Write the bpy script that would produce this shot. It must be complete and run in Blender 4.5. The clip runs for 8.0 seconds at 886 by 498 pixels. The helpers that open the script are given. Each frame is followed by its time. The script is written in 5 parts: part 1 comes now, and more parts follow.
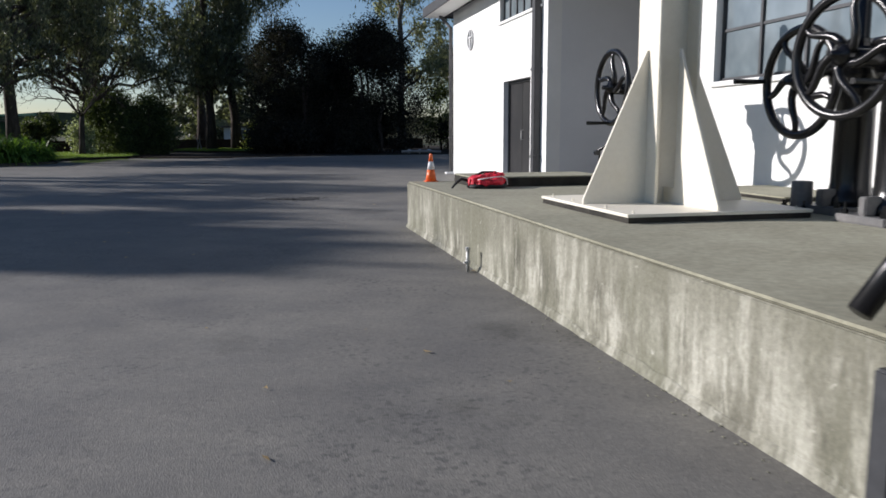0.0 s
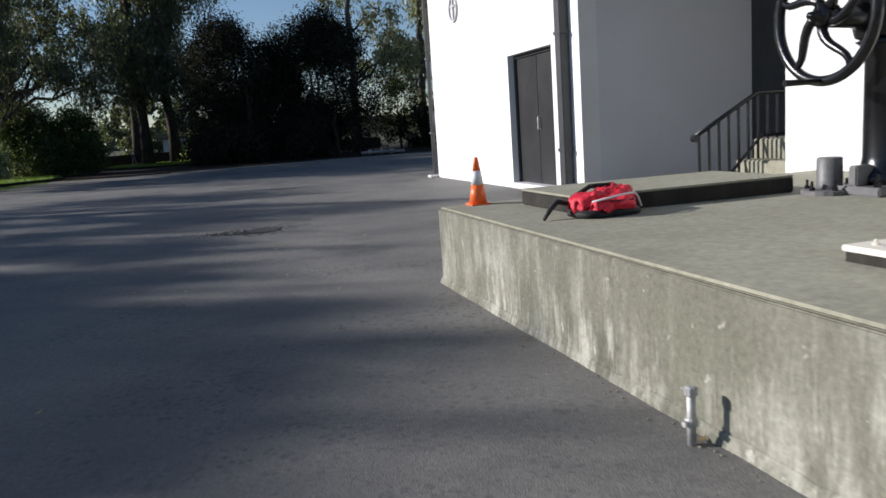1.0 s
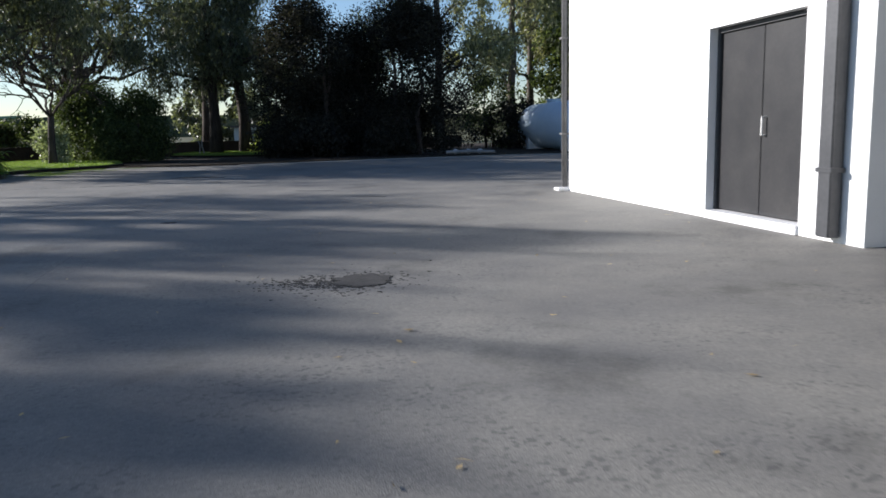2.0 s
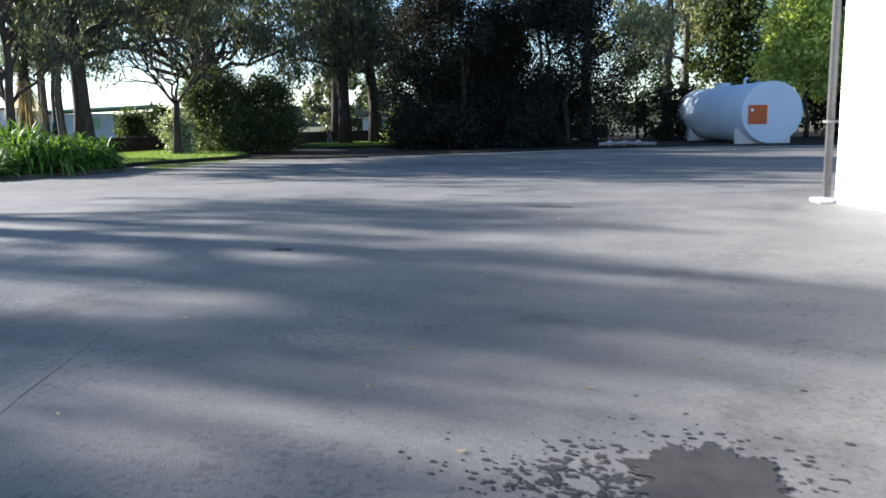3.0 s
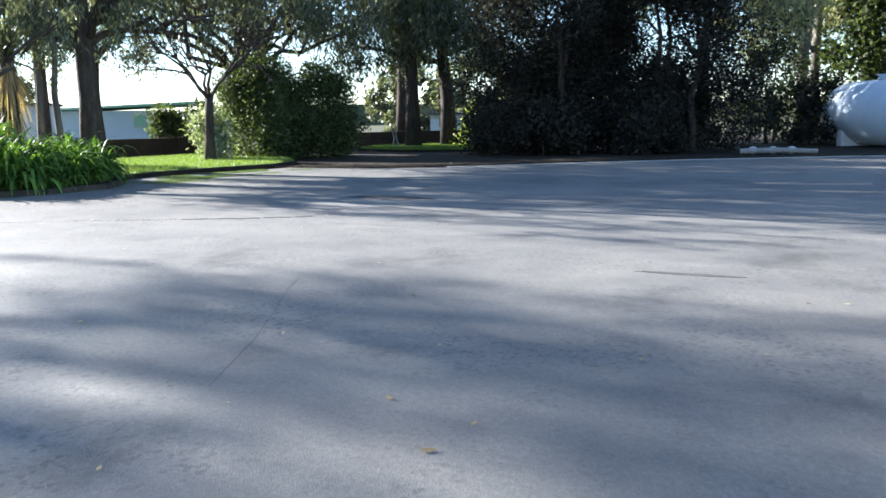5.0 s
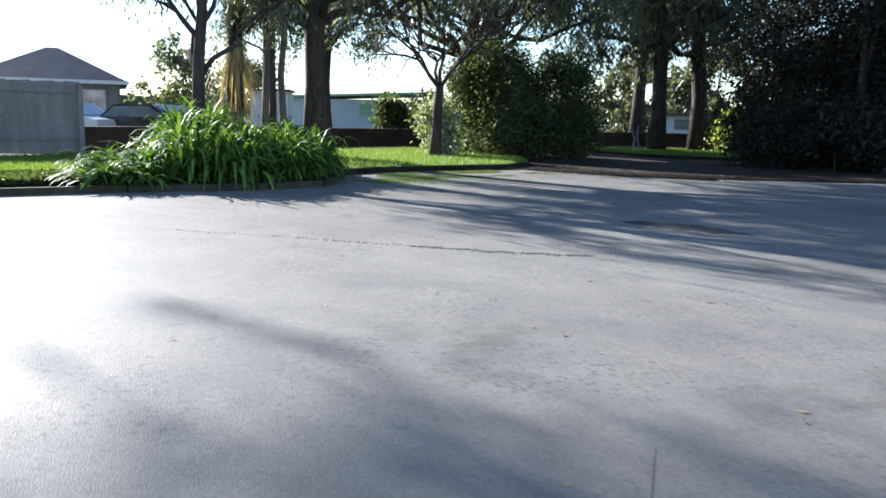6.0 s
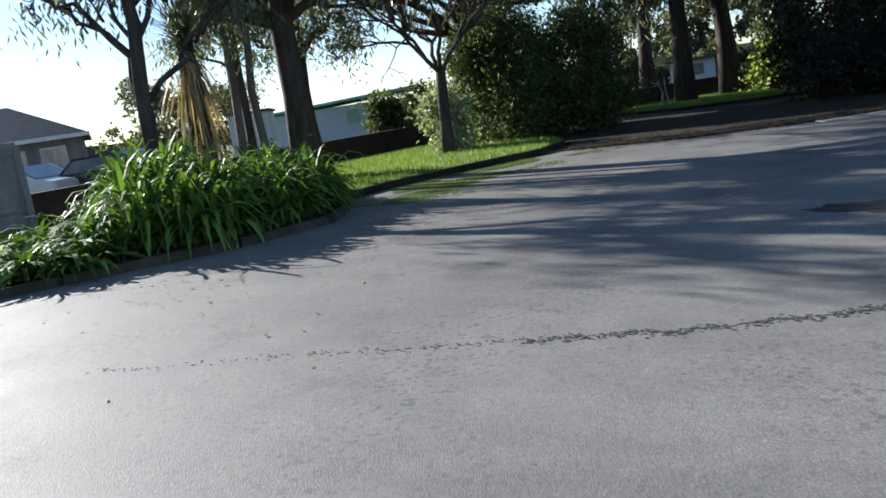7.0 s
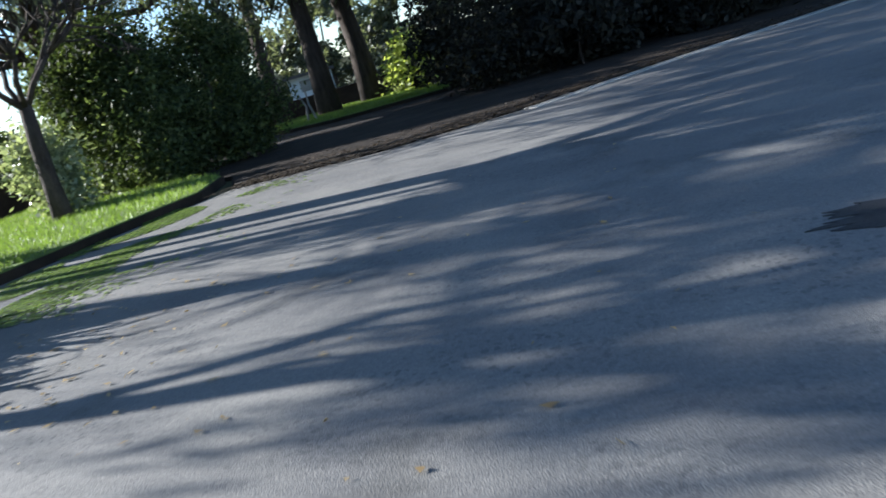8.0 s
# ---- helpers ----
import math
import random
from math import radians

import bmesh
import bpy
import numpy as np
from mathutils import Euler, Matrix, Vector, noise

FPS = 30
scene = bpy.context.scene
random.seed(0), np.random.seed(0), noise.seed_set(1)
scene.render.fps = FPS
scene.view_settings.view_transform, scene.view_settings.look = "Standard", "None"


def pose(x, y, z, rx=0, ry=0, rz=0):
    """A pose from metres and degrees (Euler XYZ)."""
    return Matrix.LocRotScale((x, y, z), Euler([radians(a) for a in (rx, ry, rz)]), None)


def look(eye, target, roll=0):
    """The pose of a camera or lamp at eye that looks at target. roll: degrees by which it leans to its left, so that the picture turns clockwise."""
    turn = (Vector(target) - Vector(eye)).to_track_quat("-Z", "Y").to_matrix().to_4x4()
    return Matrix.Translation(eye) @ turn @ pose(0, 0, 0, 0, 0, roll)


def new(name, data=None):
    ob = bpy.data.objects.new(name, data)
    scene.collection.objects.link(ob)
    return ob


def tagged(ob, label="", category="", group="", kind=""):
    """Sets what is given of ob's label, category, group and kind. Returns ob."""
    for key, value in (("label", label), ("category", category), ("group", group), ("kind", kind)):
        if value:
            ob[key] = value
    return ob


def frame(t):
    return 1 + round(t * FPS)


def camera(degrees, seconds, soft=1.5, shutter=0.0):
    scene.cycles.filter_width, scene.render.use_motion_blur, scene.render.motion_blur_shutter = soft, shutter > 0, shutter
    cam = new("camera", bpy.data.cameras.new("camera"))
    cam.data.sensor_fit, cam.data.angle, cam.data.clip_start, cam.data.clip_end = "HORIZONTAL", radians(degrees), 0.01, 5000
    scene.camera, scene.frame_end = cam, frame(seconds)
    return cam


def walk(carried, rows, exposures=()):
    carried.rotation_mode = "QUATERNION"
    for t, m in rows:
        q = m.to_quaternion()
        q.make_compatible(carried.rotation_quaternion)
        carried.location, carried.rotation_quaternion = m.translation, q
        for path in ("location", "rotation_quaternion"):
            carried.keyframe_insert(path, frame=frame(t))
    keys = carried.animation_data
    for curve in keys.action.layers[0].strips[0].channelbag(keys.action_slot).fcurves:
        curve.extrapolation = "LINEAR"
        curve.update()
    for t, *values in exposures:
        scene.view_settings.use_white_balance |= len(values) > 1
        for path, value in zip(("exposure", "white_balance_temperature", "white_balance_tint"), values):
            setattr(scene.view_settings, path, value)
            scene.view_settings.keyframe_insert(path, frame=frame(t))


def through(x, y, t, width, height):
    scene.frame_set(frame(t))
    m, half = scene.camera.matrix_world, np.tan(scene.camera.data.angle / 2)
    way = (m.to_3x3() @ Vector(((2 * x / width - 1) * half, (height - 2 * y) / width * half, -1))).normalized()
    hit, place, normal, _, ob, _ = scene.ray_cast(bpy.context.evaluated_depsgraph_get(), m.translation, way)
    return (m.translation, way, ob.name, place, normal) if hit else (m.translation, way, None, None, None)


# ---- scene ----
cam = camera(59.1, 8.0, soft=1.6, shutter=0.12)
PATH = [
    (0, (2.116, 1.174, 1.043), (1.779, 3.123, 0.748), -0.2),
    (0.2, (1.842, 1.83, 1.022), (1.48, 3.774, 0.719), -2.1),
    (0.3, (1.668, 2.196, 1.041), (1.342, 4.144, 0.726), -2.9),
    (0.5, (1.46, 2.929, 1.039), (1.151, 4.88, 0.721), -4.4),
    (0.7, (1.175, 3.597, 1.032), (0.922, 5.554, 0.707), -4.7),
    (1, (0.848, 4.574, 1.024), (0.622, 6.537, 0.716), -3.9),
    (1.1, (0.752, 4.863, 1.032), (0.485, 6.82, 0.72), -4.4),
    (1.2, (0.645, 5.151, 1.024), (0.375, 7.109, 0.717), -3.8),
    (2.3, (-1.073, 9.0, 1.037), (-1.527, 10.924, 0.733), -0.4),
    (2.5, (-1.381, 9.619, 1.025), (-1.912, 11.523, 0.72), -0.3),
    (2.7, (-1.735, 10.194, 1.035), (-2.33, 12.078, 0.724), -0.2),
    (3, (-2.169, 10.942, 1.009), (-2.844, 12.797, 0.688), -1.3),
    (3.3, (-2.614, 11.781, 1.035), (-3.326, 13.621, 0.709), -2.9),
    (3.5, (-2.956, 12.228, 1.022), (-3.663, 14.069, 0.689), -4.0),
    (3.8, (-3.415, 12.88, 1.036), (-4.074, 14.738, 0.704), -4.8),
    (4, (-3.734, 13.418, 1.044), (-4.378, 15.282, 0.71), -4.2),
    (4.2, (-4.078, 13.928, 1.053), (-4.725, 15.791, 0.722), -3.4),
    (5.3, (-5.263, 16.509, 1.036), (-6.178, 18.26, 0.72), 0.7),
    (5.5, (-5.668, 16.943, 1.035), (-6.664, 18.65, 0.728), 2.1),
    (5.8, (-6.446, 17.525, 1.035), (-7.624, 19.115, 0.747), 2.4),
    (6, (-6.985, 17.939, 1.035), (-8.238, 19.462, 0.706), 1.3),
    (6.3, (-7.681, 18.569, 1.037), (-8.997, 20.048, 0.754), -2.8),
    (6.5, (-8.155, 18.92, 1.033), (-9.488, 20.377, 0.715), -3.9),
    (6.7, (-8.581, 19.343, 1.036), (-9.888, 20.822, 0.713), -5.7),
    (7, (-9.293, 19.938, 1.05), (-10.561, 21.445, 0.7), -9.0),
    (7.2, (-9.772, 20.392, 1.046), (-10.948, 21.952, 0.618), -12.5),
    (7.4, (-10.263, 20.892, 1.028), (-11.185, 22.601, 0.547), -15.4),
    (7.5, (-10.486, 21.131, 1.028), (-11.323, 22.882, 0.546), -15.3),
    (7.7, (-10.877, 21.627, 1.028), (-11.537, 23.453, 0.55), -15.7),
    (7.8, (-11.066, 21.886, 1.034), (-11.679, 23.725, 0.544), -16.2),
    (8, (-11.421, 22.433, 1.035), (-11.883, 24.318, 0.55), -15.8),
]
walk(cam, [(t, look(eye, target, roll)) for t, eye, target, roll in PATH],
     exposures=[(0.0, 0.28, 6000, 16), (1.2, 0.33, 5920, 15), (2.3, 1.22, 5920, 14), (3.5, 2.12, 5850, 13), (4.2, 2.32, 5850, 12), (5.5, 2.28, 5830, 12), (6.0, 1.9, 5850, 12), (6.5, 1.5, 5920, 12), (7.0, 1.25, 5900, 12), (7.5, 1.15, 5750, 12), (8.0, 1.75, 5680, 11)])

# ---- sky, sun ----
SUN_AZ, SUN_EL = radians(-84.0), radians(20.5)      # azimuth from +y, clockwise
world = bpy.data.worlds.new("world")
scene.world = world
world.use_nodes = True
wn = world.node_tree
sky = wn.nodes.new("ShaderNodeTexSky")
sky.sky_type, sky.sun_disc = "NISHITA", False
sky.sun_elevation, sky.sun_rotation = SUN_EL, SUN_AZ
sky.air_density, sky.dust_density, sky.ozone_density = 1.0, 0.15, 2.5
wn.nodes["Background"].inputs["Strength"].default_value = 0.07
wn.links.new(sky.outputs[0], wn.nodes["Background"].inputs["Color"])
sun = new("sun", bpy.data.lights.new("sun", "SUN"))
sun.data.energy, sun.data.angle, sun.data.color = 5.0, radians(0.55), (1.0, 0.93, 0.82)
sun_way = Vector((math.sin(SUN_AZ) * math.cos(SUN_EL), math.cos(SUN_AZ) * math.cos(SUN_EL), math.sin(SUN_EL)))
sun.matrix_world = look(sun_way * 60, (0, 0, 0))


# ---- materials ----
def material(name, colour, rough=0.6, metal=0.0, spec=0.5):
    m = bpy.data.materials.new(name)
    m.use_nodes = True
    b = m.node_tree.nodes["Principled BSDF"]
    b.inputs["Base Color"].default_value = (*colour, 1)
    b.inputs["Roughness"].default_value = rough
    b.inputs["Metallic"].default_value = metal
    b.inputs["Specular IOR Level"].default_value = spec
    return m, m.node_tree, b


def noise_tex(nt, scale, detail=6.0, rough=0.6, coord="Object", stretch=(1, 1, 1)):
    tc = nt.nodes.new("ShaderNodeTexCoord")
    mp = nt.nodes.new("ShaderNodeMapping")
    mp.inputs["Scale"].default_value = stretch
    n = nt.nodes.new("ShaderNodeTexNoise")
    n.inputs["Scale"].default_value, n.inputs["Detail"].default_value = scale, detail
    n.inputs["Roughness"].default_value = rough
    nt.links.new(tc.outputs[coord], mp.inputs[0])
    nt.links.new(mp.outputs[0], n.inputs["Vector"])
    return n.outputs["Fac"]


def ramp(nt, fac, stops):
    r = nt.nodes.new("ShaderNodeValToRGB")
    e = r.color_ramp.elements
    while len(e) < len(stops):
        e.new(0.5)
    for k, (p, c) in zip(e, stops):
        k.position, k.color = p, ((*c, 1) if len(c) == 3 else c)
    nt.links.new(fac, r.inputs[0])
    return r.outputs[0]


def blend(nt, fac, a, b, mode="MIX"):
    n = nt.nodes.new("ShaderNodeMix")
    n.data_type, n.blend_type = "RGBA", mode
    for sock, v in ((n.inputs[0], fac), (n.inputs[6], a), (n.inputs[7], b)):
        if isinstance(v, (int, float)):
            sock.default_value = v
        elif isinstance(v, tuple):
            sock.default_value = (*v, 1)
        else:
            nt.links.new(v, sock)
    return n.outputs[2]


def bump(nt, b, height, strength=0.3, dist=0.02):
    n = nt.nodes.new("ShaderNodeBump")
    n.inputs["Strength"].default_value, n.inputs["Distance"].default_value = strength, dist
    nt.links.new(height, n.inputs["Height"])
    nt.links.new(n.outputs[0], b.inputs["Normal"])


def worn(name, low, high, rough=0.6, big=0.8, fine=25.0, spec=0.4, metal=0.0, relief=0.25, stretch=(1, 1, 1), mid=None, depth=0.01, speck=0.24):
    """Two scales of colour change between low and high, with relief of the fine one."""
    m, nt, b = material(name, low, rough, metal, spec)
    a = noise_tex(nt, big, 8, 0.6, stretch=stretch)
    f = noise_tex(nt, fine, 8, 0.7)
    c = ramp(nt, a, [(0.33, low), (0.68, high)])
    g = ramp(nt, f, [(0.3, (1 - speck,) * 3), (0.7, (1 + 0.8 * speck,) * 3)])
    nt.links.new(blend(nt, 1.0, c, g, "MULTIPLY"), b.inputs["Base Color"])
    bump(nt, b, f, relief, depth)
    return m


def asphalt_material():
    m, nt, b = material("asphalt", (0.1, 0.1, 0.1), 0.68, 0, 0.35)
    a = noise_tex(nt, 0.16, 6, 0.6)
    s = noise_tex(nt, 1.3, 9, 0.72, stretch=(0.8, 1.2, 1))
    f = noise_tex(nt, 38, 8, 0.85)
    v = nt.nodes.new("ShaderNodeTexVoronoi")
    v.inputs["Scale"].default_value = 170
    tc = nt.nodes.new("ShaderNodeTexCoord")
    nt.links.new(tc.outputs["Object"], v.inputs["Vector"])
    c = ramp(nt, a, [(0.3, (0.135, 0.132, 0.127)), (0.7, (0.2, 0.195, 0.182))])
    c = blend(nt, 1.0, c, ramp(nt, s, [(0.3, (0.72, 0.72, 0.74)), (0.7, (1.2, 1.19, 1.15))]), "MULTIPLY")
    c = blend(nt, 1.0, c, ramp(nt, f, [(0.3, (0.74, 0.74, 0.74)), (0.7, (1.28, 1.27, 1.25))]), "MULTIPLY")
    c = blend(nt, 1.0, c, ramp(nt, v.outputs["Color"], [(0.0, (0.8, 0.8, 0.8)), (0.85, (1.12, 1.12, 1.1)), (1.0, (1.4, 1.39, 1.35))]), "MULTIPLY")
    chip = nt.nodes.new("ShaderNodeTexVoronoi")
    chip.inputs["Scale"].default_value = 46
    nt.links.new(tc.outputs["Object"], chip.inputs["Vector"])
    worn_at = noise_tex(nt, 0.9, 7, 0.7)
    chips = blend(nt, 1.0, ramp(nt, chip.outputs["Color"], [(0.72, (0, 0, 0)), (0.78, (0.55, 0.55, 0.55))]), ramp(nt, worn_at, [(0.46, (0.15, 0.15, 0.15)), (0.6, (1, 1, 1))]), "MULTIPLY")
    c = blend(nt, chips, c, (0.06, 0.06, 0.06))
    stain = noise_tex(nt, 0.75, 12, 0.68, stretch=(1.0, 0.8, 1))
    c = blend(nt, 1.0, c, ramp(nt, stain, [(0.38, (1.08, 1.07, 1.05)), (0.56, (1.0, 1.0, 1.0)), (0.66, (0.66, 0.66, 0.65))]), "MULTIPLY")
    nt.links.new(c, b.inputs["Base Color"])
    r = ramp(nt, s, [(0.3, (0.66, 0.66, 0.66)), (0.7, (0.8, 0.8, 0.8))])
    nt.links.new(r, b.inputs["Roughness"])
    bump(nt, b, v.outputs["Distance"], 0.32, 0.005)
    return m


def concrete_face_material():
    """Weathered concrete with pale lime runs and dark algae down its face."""
    m, nt, b = material("weathered_concrete", (0.4, 0.38, 0.3), 0.85, 0, 0.25)
    runs = noise_tex(nt, 2.2, 8, 0.7, stretch=(1.5, 1.5, 0.55))
    runs2 = noise_tex(nt, 6.0, 8, 0.75, stretch=(2.0, 2.0, 0.35))
    blot = noise_tex(nt, 1.2, 5, 0.6)
    f = noise_tex(nt, 40, 6, 0.75)
    c = ramp(nt, runs, [(0.38, (0.1, 0.096, 0.074)), (0.5, (0.235, 0.228, 0.18)), (0.6, (0.44, 0.43, 0.36))])
    c = blend(nt, ramp(nt, runs2, [(0.53, (0, 0, 0)), (0.62, (0.75, 0.75, 0.75))]), c, (0.52, 0.51, 0.43))
    drip = noise_tex(nt, 9.0, 6, 0.7, stretch=(2.2, 2.2, 0.22))
    c = blend(nt, ramp(nt, drip, [(0.58, (0, 0, 0)), (0.66, (0.75, 0.75, 0.75))]), c, (0.12, 0.115, 0.085))
    c = blend(nt, ramp(nt, blot, [(0.44, (0, 0, 0)), (0.64, (0.8, 0.8, 0.8))]), c, (0.17, 0.17, 0.12))
    tc, sep = nt.nodes.new("ShaderNodeTexCoord"), nt.nodes.new("ShaderNodeSeparateXYZ")
    nt.links.new(tc.outputs["Object"], sep.inputs[0])
    rag, reach = nt.nodes.new("ShaderNodeMath"), noise_tex(nt, 2.6, 9, 0.72, stretch=(2.4, 2.4, 0.3))
    rag.operation = "MULTIPLY_ADD"
    rag.inputs[1].default_value = 1.5
    nt.links.new(reach, rag.inputs[0])
    nt.links.new(sep.outputs["Z"], rag.inputs[2])
    c = blend(nt, ramp(nt, rag.outputs[0], [(0.98, (0, 0, 0)), (1.0, (0.1, 0.1, 0.1))]), c, (0.2, 0.195, 0.15))
    half = nt.nodes.new("ShaderNodeMath")
    half.operation = "MULTIPLY"
    half.inputs[1].default_value = 0.5
    nt.links.new(rag.outputs[0], half.inputs[0])
    c = blend(nt, ramp(nt, half.outputs[0], [(0.5, (0, 0, 0)), (0.62, (0.62, 0.62, 0.62))]), c, (0.19, 0.185, 0.14))
    chip = noise_tex(nt, 14, 5, 0.6)
    c = blend(nt, ramp(nt, chip, [(0.66, (0, 0, 0)), (0.69, (0.7, 0.7, 0.7))]), c, (0.5, 0.49, 0.42))
    c = blend(nt, 1.0, c, ramp(nt, f, [(0.3, (0.68, 0.68, 0.68)), (0.7, (1.2, 1.2, 1.2))]), "MULTIPLY")
    nt.links.new(c, b.inputs["Base Color"])
    bump(nt, b, f, 0.5, 0.01)
    return m


def leaf_material(name, dark, light, through=0.35, rough=0.5, spec=0.3):
    m, nt, b = material(name, dark, rough, 0, spec)
    g = nt.nodes.new("ShaderNodeNewGeometry")
    c = ramp(nt, g.outputs["Random Per Island"], [(0.0, dark), (0.75, light), (1.0, tuple(min(1, v * 1.35) for v in light))])
    nt.links.new(c, b.inputs["Base Color"])
    t = nt.nodes.new("ShaderNodeBsdfTranslucent")
    bright = blend(nt, 1.0, c, (1.7, 1.75, 0.9), "MULTIPLY")
    nt.links.new(bright, t.inputs["Color"])
    mx = nt.nodes.new("ShaderNodeMixShader")
    mx.inputs[0].default_value = through
    out = nt.nodes["Material Output"]
    nt.links.new(b.outputs[0], mx.inputs[1])
    nt.links.new(t.outputs[0], mx.inputs[2])
    nt.links.new(mx.outputs[0], out.inputs["Surface"])
    return m


def glass_material():
    m, nt, b = material("reflection_painted_glass", (0.02, 0.025, 0.03), 0.08, 0, 0.9)
    s = noise_tex(nt, 1.4, 3)
    # Grey-blue mottle puts the reflected sky and trees into the base colour.
    nt.links.new(ramp(nt, s, [(0.3, (0.1, 0.125, 0.14)), (0.7, (0.24, 0.28, 0.3))]), b.inputs["Base Color"])
    return m


ASPHALT = asphalt_material()
CONCRETE = concrete_face_material()
SLAB_TOP = worn("worn_concrete_top", (0.23, 0.222, 0.16), (0.335, 0.325, 0.245), 0.85, 1.1, 22)
# Dark soil, taken darker still to stand for shade under the trees.
SOIL = worn("shaded_soil_and_litter", (0.014, 0.011, 0.008), (0.042, 0.03, 0.02), 0.95, 1.5, 20, 0.2, relief=0.6, depth=0.03)
GRASS = worn("mown_grass", (0.08, 0.125, 0.025), (0.17, 0.23, 0.05), 0.8, 1.2, 60, 0.3, relief=0.7, depth=0.03)
FIELD = worn("far_ground", (0.05, 0.055, 0.025), (0.1, 0.095, 0.045), 0.95, 0.3, 4, 0.2)
WHITE = worn("white_painted_masonry", (0.76, 0.76, 0.74), (0.84, 0.84, 0.82), 0.75, 1.5, 60, 0.3, relief=0.06, depth=0.003, speck=0.03)
# A touch greyer and bluer than the white masonry.
GREYWALL = worn("pale_grey_masonry", (0.7, 0.71, 0.72), (0.75, 0.76, 0.77), 0.8, 1.2, 60, 0.3, relief=0.06, depth=0.003, speck=0.03)
DARKTRIM = worn("dark_trim_paint", (0.028, 0.03, 0.034), (0.05, 0.052, 0.056), 0.45, 2, 30, 0.5, relief=0.1)
DOORPAINT = worn("dark_door_paint", (0.018, 0.018, 0.02), (0.035, 0.034, 0.034), 0.35, 2.5, 30, 0.5, relief=0.08)
ROOFING = worn("dark_roofing", (0.06, 0.06, 0.065), (0.1, 0.1, 0.105), 0.7, 1, 14, 0.3)
CREAM = worn("cream_painted_steel", (0.7, 0.66, 0.55), (0.78, 0.75, 0.66), 0.5, 1.6, 35, 0.45, relief=0.03, speck=0.04)
BLACKIRON = worn("glossy_black_iron", (0.004, 0.004, 0.005), (0.01, 0.01, 0.011), 0.24, 3, 45, 0.45, relief=0.25, depth=0.004)
PALEEDGE = worn("pale_edge_surface", (0.3, 0.29, 0.26), (0.46, 0.45, 0.4), 0.85, 1.2, 20, 0.25)
GREYIRON = worn("grey_painted_iron", (0.11, 0.11, 0.11), (0.17, 0.165, 0.16), 0.5, 3, 30, 0.5, relief=0.2)
TANKPAINT = worn("pale_tank_paint", (0.5, 0.6, 0.7), (0.58, 0.67, 0.76), 0.5, 0.9, 25, 0.4, relief=0.03, speck=0.03)
CONE_O = worn("orange_plastic", (0.85, 0.14, 0.02), (0.95, 0.2, 0.04), 0.45, 6, 40, 0.5, relief=0.03, speck=0.05)
CONE_W = worn("reflective_white_band", (0.7, 0.7, 0.7), (0.8, 0.8, 0.8), 0.4, 6, 40)
REDCLOTH = worn("red_nylon", (0.55, 0.012, 0.03), (0.75, 0.03, 0.06), 0.6, 6, 60, 0.4, relief=0.4, depth=0.006)
BLACKCLOTH = worn("black_webbing", (0.012, 0.012, 0.013), (0.03, 0.03, 0.03), 0.7, 6, 80, 0.3)
SIGN_O = worn("orange_sign", (0.42, 0.075, 0.012), (0.52, 0.105, 0.02), 0.5, 3, 30)
# Pale wall in shade: the sky's blue and extra brightness put into the colour.
SKYBLUEWALL = worn("skylit_pale_wall", (0.6, 0.75, 0.9), (0.66, 0.8, 0.92), 0.6, 1, 20, 0.4, speck=0.05)
TIMBER = worn("grey_weathered_timber", (0.2, 0.19, 0.18), (0.3, 0.29, 0.275), 0.85, 1.5, 30, 0.25, stretch=(3, 3, 0.4), relief=0.3)
BROWNWALL = worn("brown_stained_wall", (0.045, 0.03, 0.022), (0.085, 0.058, 0.042), 0.85, 1.2, 20, 0.25)
STEELPIPE = worn("galvanised_pipe", (0.4, 0.4, 0.38), (0.62, 0.62, 0.6), 0.45, 9, 40, 0.5, metal=0.4, relief=0.4)
BARK = worn("grey_brown_bark", (0.035, 0.027, 0.022), (0.095, 0.074, 0.06), 0.9, 3, 22, 0.25, stretch=(3, 3, 0.5), relief=0.8, depth=0.03)
PALEBARK = worn("pale_gum_bark", (0.08, 0.066, 0.054), (0.17, 0.145, 0.12), 0.85, 2, 18, 0.25, stretch=(2, 2, 0.4), relief=0.5, depth=0.02)
DEADFROND = leaf_material("dead_fronds", (0.2, 0.14, 0.07), (0.38, 0.28, 0.15), 0.3)
GUMLEAF = leaf_material("gum_leaves", (0.036, 0.045, 0.03), (0.135, 0.146, 0.096), 0.38, 0.42, 0.4)
# Lighter copy of the gum leaves, with sunlight put into the colour.
SUNLEAF = leaf_material("gum_leaves_painted_sunlit", (0.08, 0.088, 0.05), (0.26, 0.26, 0.16), 0.42, 0.4, 0.4)
# Evergreen leaves taken near black, the crowns' shade put into the colour.
DARKLEAF = leaf_material("shade_dark_evergreen_leaves", (0.008, 0.009, 0.008), (0.038, 0.037, 0.03), 0.22, 0.75, 0.1)
BUSHLEAF = leaf_material("bush_leaves", (0.018, 0.03, 0.012), (0.078, 0.1, 0.037), 0.32, 0.6, 0.2)
LIMELEAF = leaf_material("bright_green_leaves", (0.17, 0.22, 0.05), (0.42, 0.46, 0.14), 0.42)
STRAPLEAF = leaf_material("strap_leaves", (0.03, 0.066, 0.012), (0.135, 0.235, 0.042), 0.3, 0.55, 0.2)
SHRUBLEAF = leaf_material("pale_shrub_leaves", (0.1, 0.13, 0.07), (0.3, 0.33, 0.22), 0.3, 0.4)
GRASSBLADE = leaf_material("grass_blades", (0.075, 0.12, 0.025), (0.17, 0.24, 0.05), 0.35)
